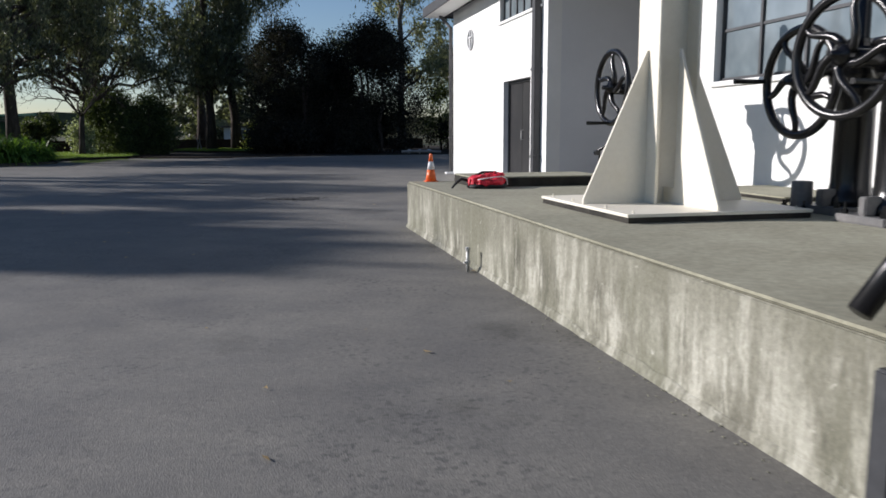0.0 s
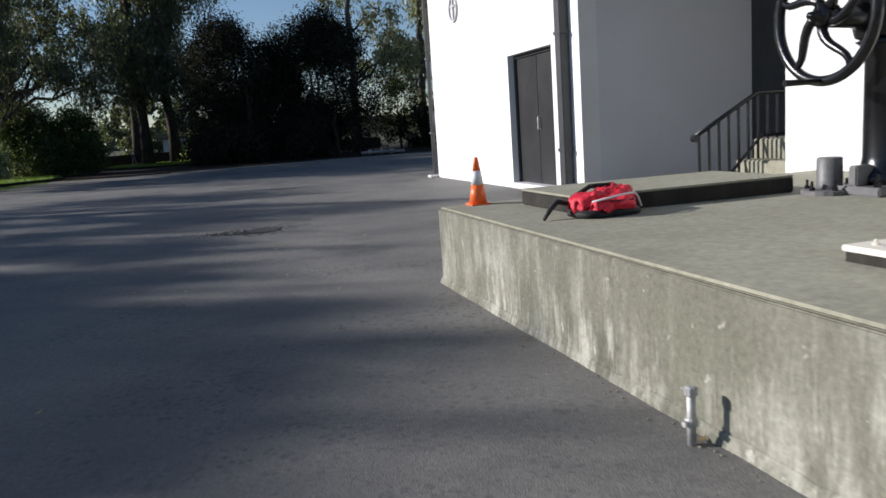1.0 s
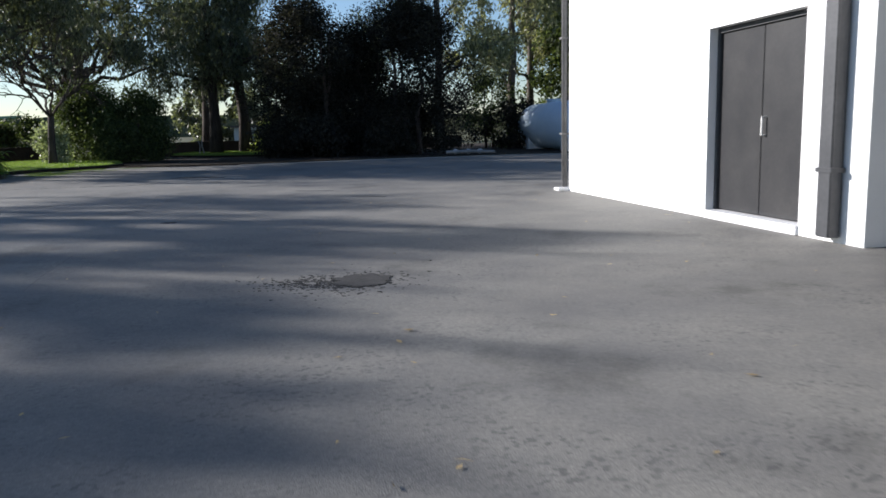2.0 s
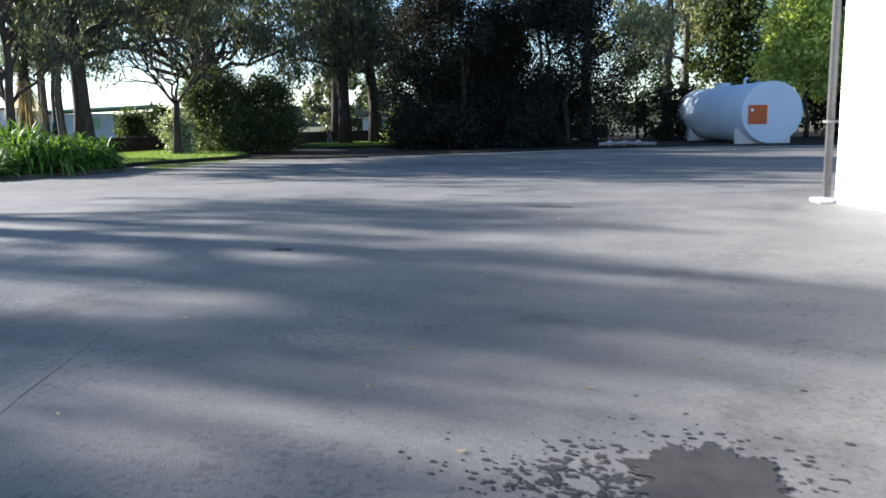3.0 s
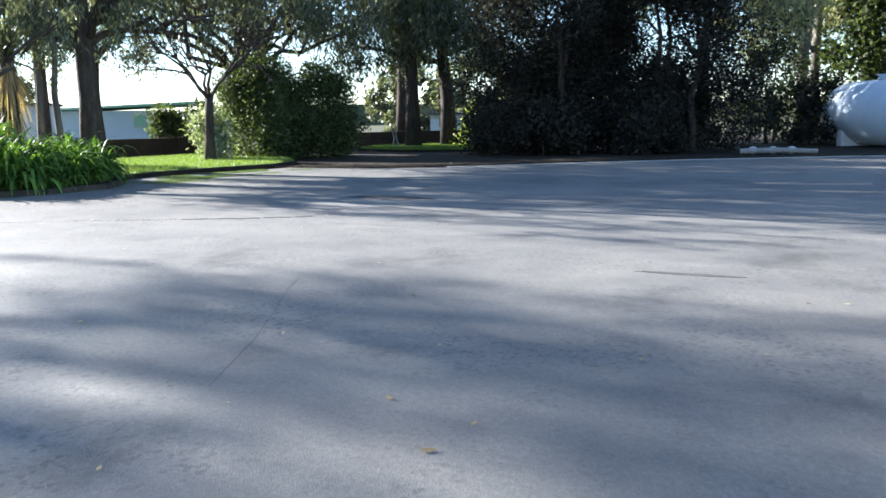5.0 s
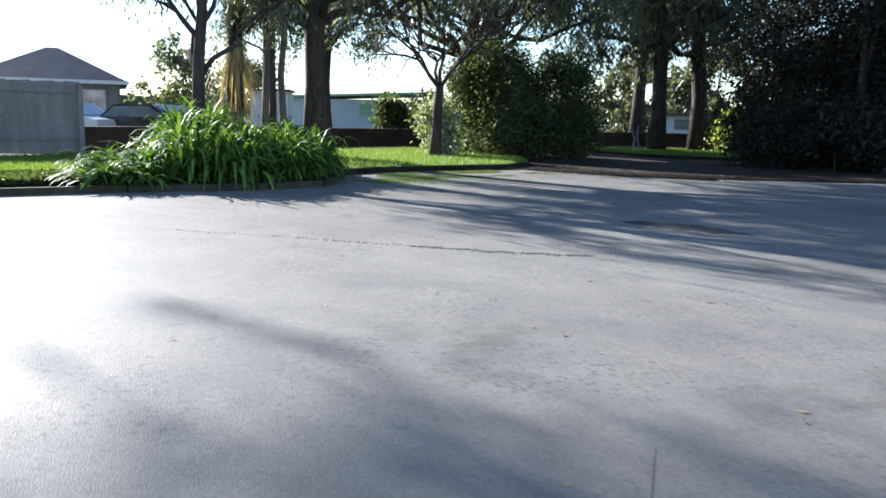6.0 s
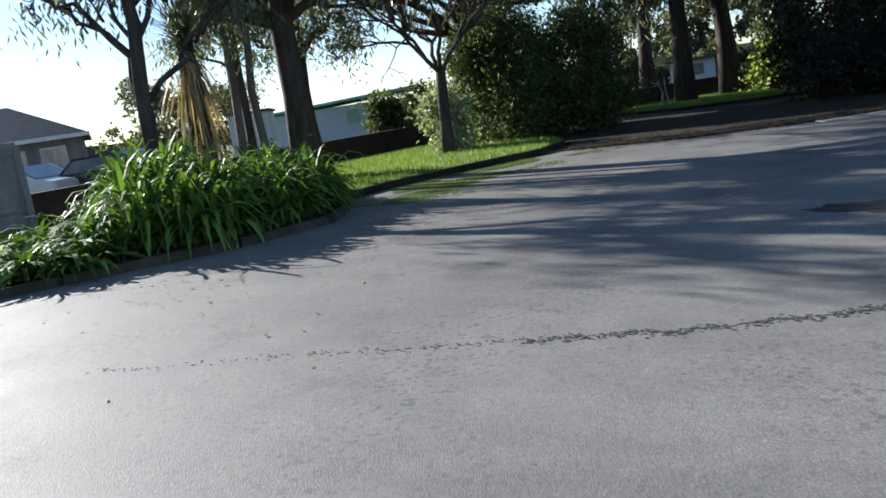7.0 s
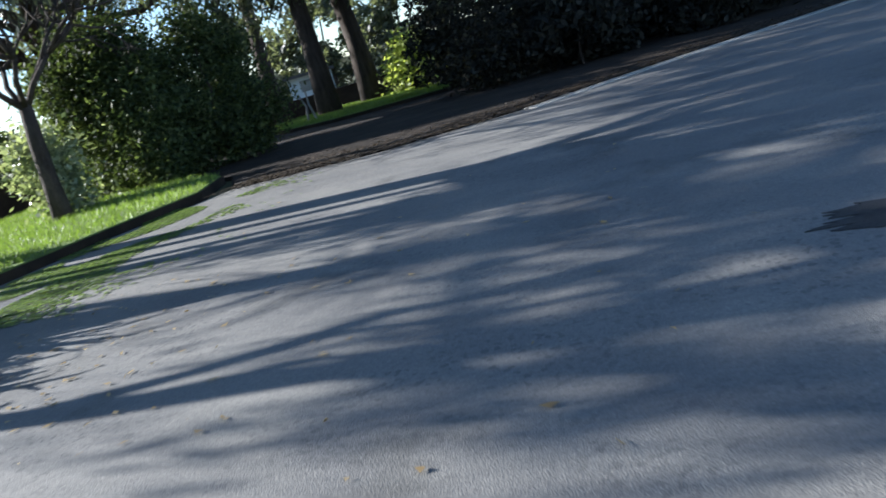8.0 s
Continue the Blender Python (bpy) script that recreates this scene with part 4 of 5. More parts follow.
# the two gums with a low lawn between
tree("gum_tree", GUM, -18.5, 43.2, 15, 0.26, masses(R, 14, 4.2, 13, 4.2, 1.7, 2000) + [(-2.6, -0.5, 4.0, 1.2, 1.2, 0.9, 1300), (2.4, -0.6, 4.4, 1.2, 1.2, 0.9, 1300)], (0.26, 0.06), GUMLEAF, BARK, 41, (0.0, 0.0), 0.1, 0.34, 0.55, group="gum trees")
tree("gum_tree", "leaning gum tree with a stout grey trunk", -17.6, 44.6, 14, 0.28, masses(R, 12, 4.4, 12.5, 3.4, 1.7, 2000) + [(-2.0, -1.0, 3.9, 1.0, 1.0, 0.8, 1000)], (0.26, 0.06), GUMLEAF, BARK, 42, (-0.05, 0.02), 0.1, 0.34, 0.55, group="gum trees")
# Added shade caster: trunk hidden by the bushes, masses reaching south.
tree("gum_tree", "broad gum tree added behind the hedge bushes to shade the yard", -23.5, 39.5, 11, 0.24, masses(R, 14, 5.4, 9.4, 4.0, 1.2, 620, shift=(-0.5, -2.6)) + [(2.5, -3.5, 5.2, 1.0, 1.0, 0.6, 850), (4.0, -2.0, 4.6, 1.0, 1.0, 0.6, 800), (1.5, -5.0, 5.4, 1.0, 1.0, 0.7, 850), (3.0, -4.5, 5.5, 1.1, 1.1, 0.7, 950), (5.0, -3.0, 4.9, 1.1, 1.1, 0.7, 700), (6.0, -1.5, 4.2, 0.9, 0.9, 0.6, 900), (3.4, -6.0, 5.9, 1.0, 1.0, 0.6, 900), (0.5, -6.2, 5.2, 1.0, 1.0, 0.6, 850), (-0.6, -7.4, 5.6, 1.0, 1.0, 0.6, 850), (0.8, -7.0, 6.2, 0.9, 0.9, 0.6, 800)], (0.24, 0.055), GUMLEAF, BARK, 43, (0.0, -0.02), 0.05, 0.3, 0.6, group="gum trees")
# gums further back, closing the view
for k, (x, y, h, w) in enumerate(((-25.5, 43.0, 13, 4.0), (-30, 49, 14, 4.6), (-24, 53, 15, 4.4), (-35, 43, 11, 3.4))):
    tree("gum_tree", GUM, x, y, h, 0.32, masses(R, 14, h * 0.42, h * 0.92, w, 1.7, 1000), (0.3, 0.075), GUMLEAF, BARK, 50 + k, (0.01, 0.0), 0.0, 0.36, 0.5, group="gum trees")
# These crowns use the leaf colour that carries the sunlight.
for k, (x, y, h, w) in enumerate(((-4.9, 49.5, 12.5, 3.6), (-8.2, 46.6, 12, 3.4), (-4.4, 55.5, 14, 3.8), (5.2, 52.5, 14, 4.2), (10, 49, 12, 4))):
    tree("gum_tree", "gum tree with an open crown, leaves coloured as sunlit", x, y, h, 0.24, masses(R, 12, h * 0.33, h * 0.92, w, 1.2, 900), (0.3, 0.075), SUNLEAF, PALEBARK, 60 + k, (0.01, 0.0), 0.0, 0.36, 0.5, group="gum trees")

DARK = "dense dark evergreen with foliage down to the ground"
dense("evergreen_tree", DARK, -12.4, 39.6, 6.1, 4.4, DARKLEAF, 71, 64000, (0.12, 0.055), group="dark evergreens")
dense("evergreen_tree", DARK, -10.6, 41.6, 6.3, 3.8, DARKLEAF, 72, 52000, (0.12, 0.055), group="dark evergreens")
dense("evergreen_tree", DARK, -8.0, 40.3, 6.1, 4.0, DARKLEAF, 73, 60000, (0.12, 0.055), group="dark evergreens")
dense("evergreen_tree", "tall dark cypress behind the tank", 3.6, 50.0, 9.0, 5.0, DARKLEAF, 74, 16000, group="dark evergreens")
dense("evergreen_tree", "tall dark cypress behind the tank", -2.0, 56.0, 10.0, 4.0, BUSHLEAF, 75, 16000, group="dark evergreens")
dense("broadleaf_tree", "bright green leafy tree behind the tank", 0.5, 47.2, 5.4, 4.8, LIMELEAF, 76, 18000, (0.22, 0.12), low=0.42)
dense("bush", "large dark green hedge bush beside the lawn tree", -19.8, 35.5, 2.9, 3.5, BUSHLEAF, 77, 42000, (0.1, 0.045), 3.0, cat="bush", group="bushes")
dense("bush", "large dark green hedge bush in the shade", -18.7, 36.9, 2.6, 3.3, BUSHLEAF, 78, 34000, (0.1, 0.045), 3.0, cat="bush", group="bushes")
dense("bush", "pale leafy shrub at the foot of the lawn tree", -19.95, 33.4, 1.5, 0.95, SHRUBLEAF, 79, 3200, (0.12, 0.06), cat="bush", trunks=2, group="bushes")
dense("bush", "yellow-green shrub beside the leaning gum", -16.2, 44.6, 1.5, 1.7, LIMELEAF, 80, 2600, (0.15, 0.07), cat="bush", trunks=2, group="bushes")
# Most shrubs use the near-black leaves to stand for shade under the trees.
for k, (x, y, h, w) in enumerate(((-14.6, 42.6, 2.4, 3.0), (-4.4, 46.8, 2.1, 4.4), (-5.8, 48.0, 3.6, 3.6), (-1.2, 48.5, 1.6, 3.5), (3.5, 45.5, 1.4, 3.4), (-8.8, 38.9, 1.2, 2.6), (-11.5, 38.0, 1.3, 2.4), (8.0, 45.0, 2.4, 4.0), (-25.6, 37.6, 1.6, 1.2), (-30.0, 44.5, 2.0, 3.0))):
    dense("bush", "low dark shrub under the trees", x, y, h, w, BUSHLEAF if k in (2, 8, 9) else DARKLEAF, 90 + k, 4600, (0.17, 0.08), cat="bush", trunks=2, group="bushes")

# trees to the west whose long shadows lie over the yard
def sprays(seed, n, lo, hi, reach, leaves, size=0.55, flat=0.4):
    return masses(np.random.default_rng(seed), n, lo, hi, reach, size, leaves, flat)


# close-set crowns with thin gaps
for k, (x, y, h) in enumerate(((-32, 10.7, 12.5), (-34, 11.8, 13.2), (-33, 13.0, 12.3), (-36, 11.0, 13.9))):
    tree("gum_tree", GUM, x, y, h, 0.26, sprays(200 + k, 8, h * 0.35, h * 0.66, 2.2, 180) + sprays(220 + k, 24, h * 0.7, h * 0.95, 1.9, 230, 0.55, 0.3), (0.3, 0.085), GUMLEAF, BARK, 110 + k, (0.01, 0.0), 0.0, 0.14, 0.3, 2, group="gum trees", hang=1.0)
# a narrow dense crown
tree("gum_tree", GUM, -33, 15.05, 12.3, 0.24, sprays(236, 12, 9.4, 12.0, 0.55, 190, 0.5, 0.35) + sprays(237, 6, 5.0, 9.0, 0.9, 140), (0.3, 0.085), GUMLEAF, BARK, 117, (0.0, 0.0), 0.0, 0.16, 0.3, 2, group="gum trees", hang=1.0)
# open crowns with hazy foliage
for k, (x, y, h) in enumerate(((-33, 15.9, 11.8), (-35, 16.9, 12.4), (-32, 17.9, 11.8))):
    tree("gum_tree", GUM, x, y, h, 0.22, sprays(240 + k, 6, h * 0.4, h * 0.97, 1.7, (90, 130, 145)[k], 0.9, 0.5) + sprays(250 + k, 6, h * 0.66, h * 0.95, 1.7, (75, 110, 125)[k], 0.6, 0.3), (0.3, 0.085), GUMLEAF, BARK, 120 + k, (0.01, 0.0), 0.0, 0.22, 0.4, 4, group="gum trees", hang=1.0)
# a stout bare-topped gum, and two slim stems with a hazy side crown
tree("gum_tree", "stout old gum with a forked bare top", -33, 19.35, 12.4, 0.66, [(0.4, -0.5, 11.9, 0.4, 0.4, 0.2, 90), (-0.3, 0.4, 10.5, 0.5, 0.5, 0.25, 150), (0.3, -0.6, 10.9, 0.7, 0.6, 0.2, 190), (0.3, -1.0, 10.4, 0.6, 0.5, 0.2, 150), (0.2, 0.9, 9.6, 0.5, 0.5, 0.25, 90), (0.2, -0.8, 10.8, 0.6, 0.5, 0.25, 120), (0.2, 0.3, 11.1, 0.6, 0.5, 0.25, 130), (-0.1, -1.1, 10.3, 0.6, 0.5, 0.25, 100), (-0.2, -0.5, 9.6, 0.7, 0.6, 0.25, 170)],
     (0.3, 0.085), GUMLEAF, BARK, 131, (0.0, 0.0), 0.0, 0.2, 0.4, 3, group="gum trees", hang=1.0)
tree("gum_tree", "leaning gum with two long bare limbs", -33, 20.35, 9.8, 0.5, [(0.0, 2.6, 10.6, 0.5, 0.4, 0.2, 70), (0.0, 1.6, 10.2, 0.5, 0.4, 0.2, 90), (0.1, 1.0, 10.0, 0.5, 0.5, 0.25, 110)],
     (0.3, 0.085), GUMLEAF, BARK, 119, (0.0, 0.0), 0.0, 0.3, 0.5, 1, group="gum trees", rise=0.9, hang=1.0)
tree("gum_tree", "tall gum with a thin hazy crown", -35, 20.3, 11.8, 0.13, masses(np.random.default_rng(260), 8, 9.7, 10.6, 0.8, 0.75, 26, 0.4, (0, 2.0)) + masses(np.random.default_rng(261), 12, 10.3, 12.0, 1.0, 0.75, 54, 0.35, (0, 1.9)),
     (0.3, 0.085), GUMLEAF, BARK, 132, (0.0, 0.0), 0.0, 0.28, 0.4, 2, group="gum trees", hang=1.0)
# Added shade caster with its crown above the view.
tree("gum_tree", "thin young gum with a high crown added to shade the yard", -21.6, 29.4, 8.5, 0.08, masses(R, 15, 5.2, 8.4, 2.9, 0.95, 480, shift=(0.2, 2.0)), (0.2, 0.045), GUMLEAF, BARK, 34, (0.0, 0.02), 0.1, 0.26, 0.6, 3, group="gum trees")


def lawn(name, outline, top, label):
    """Turf with a dark cut edge and a scatter of standing blades."""
    rng = np.random.default_rng(len(outline))
    t = thing(name, pose(0, 0, 0), label, "lawn", kind="structure")
    put("bank", Shape().prism(outline, -0.05, top - 0.015), SOIL, t, "dark cut soil edge")
    c = np.mean(outline, 0)
    inner = [tuple(c + (np.array(p) - c) * 0.985) for p in outline]
    put("turf", Shape().prism(inner, top - 0.02, top), GRASS, t)
    lo, hi = np.min(outline, 0), np.max(outline, 0)
    p = rng.uniform(lo, hi, (60000, 2))
    inside = np.zeros(len(p), bool)
    for (x0, y0), (x1, y1) in zip(inner, inner[1:] + inner[:1]):
        cut = (y0 > p[:, 1]) != (y1 > p[:, 1])
        inside ^= cut & (p[:, 0] < (x1 - x0) * (p[:, 1] - y0) / (y1 - y0 + 1e-9) + x0)
    p = p[inside][:26000]
    n = len(p)
    a = rng.uniform(0, 6.28, n)
    side = np.stack([np.cos(a), np.sin(a), 0 * a], 1) * 0.006
    base = np.column_stack([p, np.full(n, top)])
    tip = base + np.column_stack([rng.normal(size=(n, 2)) * 0.025, rng.uniform(0.03, 0.085, n)])
    b = new("grass_blades", quads("grass_blades", np.stack([base - side, base + side, tip + side * 0.2, tip - side * 0.2], 1), GRASSBLADE))
    b.parent = t
    b["kind"] = "stuff"


lawn("lawn_1", [(-17.3, 27.45), (-17.4, 28.6), (-17.05, 30.2), (-16.6, 31.7), (-17.0, 33.2), (-19.0, 35.2), (-23.4, 36.6), (-24.2, 29.5), (-19.5, 28.2)], 0.11, "sunlit mown grass with a dark cut edge")
lawn("lawn_2", [(-14.6, 40.6), (-15.2, 42.6), (-16.6, 45.6), (-21, 45.5), (-20, 41.5), (-17.5, 40.2)], 0.12, "small sunlit grass patch under the gums")
lawn("lawn_3", [(-17.6, 21.9), (-17.3, 23.3), (-19.2, 25.2), (-24.0, 26.0), (-23.0, 22.5), (-21, 20.0), (-18.6, 18.5)], 0.1, "narrow grass strip in front of the fence")


def verge():
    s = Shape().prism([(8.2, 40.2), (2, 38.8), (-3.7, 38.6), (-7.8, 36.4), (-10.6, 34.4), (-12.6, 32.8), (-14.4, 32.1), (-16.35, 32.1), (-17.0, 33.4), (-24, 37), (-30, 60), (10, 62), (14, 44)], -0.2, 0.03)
    tagged(put("verge", s, SOIL, bevel=0.03), "leaf-littered soil darkened for the shade under the trees", "soil", kind="structure")
    s = Shape().prism([(-17.3, 27.4), (-16.4, 26.6), (-15.9, 25.8), (-16.05, 24.75), (-16.8, 23.3), (-17.3, 23.1), (-19.6, 25.6), (-22, 27), (-24.3, 28.5), (-24.2, 29.6), (-19.5, 28.4)], -0.2, 0.09)
    tagged(put("planting_bed", s, SOIL, bevel=0.03), "raised soil bed edged with low concrete", "planting bed", kind="structure")
    e = thing("bed_edging", pose(0, 0, 0), "low concrete edging along the planting bed", "edging", kind="structure")
    line = [(-17.1, 21.7), (-16.62, 23.15), (-15.88, 24.62), (-15.76, 25.75), (-16.25, 26.5), (-17.1, 27.3)]
    for (x0, y0), (x1, y1) in zip(line, line[1:]):
        d = Vector((x1 - x0, y1 - y0, 0))
        m = pose(x0, y0, 0, 0, 0, math.degrees(math.atan2(d.y, d.x)))
        put("edging_length", Shape().box(0.01, -0.05, -0.1, d.length - 0.01, 0.05, 0.09), KERB, e, bevel=0.015, at=m)


verge()


def edge_strip():
    """Pale strip where the asphalt meets the soil."""
    t = thing("edge_strip", pose(0, 0, 0), "narrow pale strip along the edge of the asphalt", "edging", kind="structure")
    line = [(8, 40), (2, 38.6), (-3.6, 38.4), (-7.6, 36.2), (-10.4, 34.2), (-12.4, 32.6)]
    for (x0, y0), (x1, y1) in zip(line, line[1:]):
        d = Vector((x1 - x0, y1 - y0, 0))
        m = pose(x0, y0, 0, 0, 0, math.degrees(math.atan2(d.y, d.x)))
        put("strip_length", Shape().box(0.02, 0.0, -0.1, d.length - 0.02, 0.3, 0.012), PALEEDGE, t, bevel=0.005, at=m)


edge_strip()


def strap_plants():
    """Mounded clumps of broad arching strap leaves crowding the bed."""
    rng = np.random.default_rng(3)
    kinds, blades, links = [], 140, 6
    for k in range(6):
        sh = Shape()
        for _ in range(blades):
            a, e = rng.uniform(0, 6.28), rng.uniform(0.5, 1.5)
            d = np.array([math.cos(a) * math.cos(e), math.sin(a) * math.cos(e), math.sin(e)])
            side = np.array([-math.sin(a), math.cos(a), 0.15 * rng.normal()]) * rng.uniform(0.017, 0.028)
            p = np.array([rng.normal() * 0.09, rng.normal() * 0.09, 0.0])
            step = rng.uniform(0.48, 0.9) / links
            fall = rng.uniform(0.28, 0.55)
            n = len(sh.v)
            for i in range(links + 1):
                w = side * (0.75 + 0.5 * math.sin(math.pi * min(1, i / links * 0.9))) * (1 - (i / links) ** 3.5)
                sh.v += [tuple(p - w), tuple(p + w)]
                p = p + d * step
                d = d + np.array([0.1 * math.cos(a), 0.1 * math.sin(a), -fall * (0.35 + 0.33 * i)])
                d /= np.linalg.norm(d)
            sh.f += [(n + 2 * i, n + 2 * i + 1, n + 2 * i + 3, n + 2 * i + 2) for i in range(links)]
        kinds.append(sh.mesh("strap_plant", STRAPLEAF, True))

    def mound(y):
        return 0.5 + 0.24 * (y > 24) + 0.62 * math.exp(-((y - 24.4) / 0.6) ** 2) + 0.36 * math.exp(-((y - 26.2) / 0.6) ** 2)

    front = [(-17.25, 26.75), (-16.75, 26.35), (-16.35, 25.95), (-16.15, 25.45), (-16.25, 24.95), (-16.45, 24.5), (-16.7, 24.05), (-16.85, 23.6), (-16.95, 23.15)]
    for i, (x, y) in enumerate(front):
        for row in range(7 if i < 7 else 4):
            px = x - 0.12 - 0.4 * row + rng.normal() * 0.08
            py = y + 0.2 * row + 0.2 * (row % 2) + rng.normal() * 0.08
            h = mound(py - 0.2 * row) * (0.85, 1.0, 1.08, 1.1, 1.05, 1.0, 0.9)[row] * rng.uniform(0.88, 1.12)
            ob = new("strap_plant", kinds[(i * 3 + row * 2) % 6])
            ob.matrix_basis = pose(px, py, 0.07, 0, 0, rng.uniform(0, 360)) @ Matrix.Diagonal((1.0, 1.0, h * 1.45, 1))
            tagged(ob, "clump of bright green arching strap leaves", "plant", "strap-leaved plants in the bed")


strap_plants()


# ---- beyond the yard ----
def boundary_wall():
    w = thing("boundary_wall", pose(0, 0, 0), "low dark brown boundary wall behind the lawns", "wall", kind="structure")
    line = [(-24.5, 25.6), (-25.2, 30.5), (-24.4, 36.8), (-22.4, 41.5), (-20.0, 46.3), (-14.5, 49.5), (-8, 52)]
    for (x0, y0), (x1, y1) in zip(line, line[1:]):
        d = Vector((x1 - x0, y1 - y0, 0))
        m = pose(x0, y0, 0, 0, 0, math.degrees(math.atan2(d.y, d.x)))
        put("wall_length", Shape().box(0.0, -0.08, 0, d.length, 0.08, 0.64), BROWNWALL, w, at=m)
        put("capping", Shape().box(0.0, -0.1, 0.64, d.length, 0.1, 0.68), BROWNWALL, w, at=m)


def timber_fence():
    f = thing("timber_fence", pose(-24.08, 26.2, 0.0, 0, 0, -112), "tall grey weathered timber paling fence", "fence")
    for k in range(46):
        put("paling", Shape().box(0.155 * k, -0.01, 0.1, 0.155 * k + 0.1535, 0.012, 1.64 + 0.012 * math.sin(k * 2.3)), TIMBER, f)
    for k in range(4):
        put("post", Shape().box(2.3 * k - 0.05, 0.04, 0, 2.3 * k + 0.05, 0.14, 1.58), TIMBER, f)
    for z in (0.4, 1.4):
        put("rail", Shape().box(0, 0.012, z, 7.1, 0.05, z + 0.09), TIMBER, f)


def hip_house():
    h = thing("house", pose(-37.0, 31.5, 0, 0, 0, 62) @ Matrix.Diagonal((0.5, 0.8, 1, 1)), "grey bungalow with a dark hipped roof", "house")
    put("wall", Shape().box(-4.5, -3.5, 0, 4.5, 3.5, 2.05), TIMBER, h)
    r = Shape()
    r.add([(-5, -4, 2.05), (5, -4, 2.05), (5, 4, 2.05), (-5, 4, 2.05), (-0.4, 0, 3.3), (0.4, 0, 3.3), (-5, -4, 1.95), (5, -4, 1.95), (5, 4, 1.95), (-5, 4, 1.95)],
          [(0, 1, 5, 4), (1, 2, 5), (2, 3, 4, 5), (3, 0, 4), (6, 7, 1, 0), (7, 8, 2, 1), (8, 9, 3, 2), (9, 6, 0, 3), (9, 8, 7, 6)])
    put("roof", r, ROOFING, h)
    put("gutter", Shape().box(-5.08, -4.1, 1.94, 5.08, -4.0, 2.06), CONE_W, h, "white gutter")
    for x in (-2.8, 0.5, 2.8):
        w = put("window", Shape().box(x - 0.75, -3.56, 0.8, x + 0.75, -3.5, 1.75), CONE_W, h)
        put("pane", Shape().box(x - 0.68, -3.575, 0.87, x - 0.03, -3.56, 1.68), GLASS, w)
        put("pane", Shape().box(x + 0.03, -3.575, 0.87, x + 0.68, -3.56, 1.68), GLASS, w)


def low_building():
    b = thing("low_building", pose(-40.0, 49.15, 0, 0, 0, 42), "low building with sky-blue shade in its wall colour and a flat green-edged roof", "building")
    put("wall", Shape().box(-3.6, 0, 0, 2.2, 6, 2.0), SKYBLUEWALL, b)
    put("wing", Shape().box(2.2, 0.6, 0, 4.4, 6, 1.95), TIMBER, b, "timber wing")
    put("roof", Shape().add([(-4, -0.6, 2.0), (4.8, -0.6, 2.35), (4.8, 6.5, 2.35), (-4, 6.5, 2.0), (-4, -0.6, 2.12), (4.8, -0.6, 2.5), (4.8, 6.5, 2.5), (-4, 6.5, 2.12)],
                            [(3, 2, 1, 0), (4, 5, 6, 7), (0, 1, 5, 4), (1, 2, 6, 5), (2, 3, 7, 6), (3, 0, 4, 7)]), GREENROOF, b, "pale green roof edge")
    d = put("door", Shape().box(2.4, 0.52, 0.1, 3.5, 0.6, 1.9), GREENDOOR, b, "dark green door")
    w = put("window", Shape().box(0.7, -0.05, 1.0, 1.5, 0.0, 1.8), CONE_W, b)
    put("pane", Shape().box(0.76, -0.06, 1.06, 1.44, -0.05, 1.74), GREENROOF, w, "pale green blind behind the glass")
    # White block added to stand for a blown-out bright patch.
    g = thing("pale_block", pose(-37.24, 41.76, 0, 0, 0, 45), "small white block standing for a blown-out bright patch", "shed")
    put("wall", Shape().box(-0.85, -1.2, 0, 0.85, 1.2, 2.1), WHITE, g)
    put("roof", Shape().box(-0.95, -1.35, 2.1, 0.95, 1.35, 2.2), ROOFING, g)
    put("door", Shape().box(-0.4, -1.23, 0.05, 0.4, -1.2, 1.9), CONE_W, g)
    g = thing("pale_block", pose(-25.0, 66.0, 0, 0, 0, 20), "far pale building seen between the trunks", "shed")
    put("wall", Shape().box(-3, -2, 0, -0.6, 2, 1.5), TANKPAINT, g)
    put("roof", Shape().box(-3.2, -2.3, 1.5, -0.4, 2.3, 1.65), ROOFING, g)
    put("window", Shape().box(-2.4, -2.03, 0.7, -1.2, -2.0, 1.3), GLASS, g)


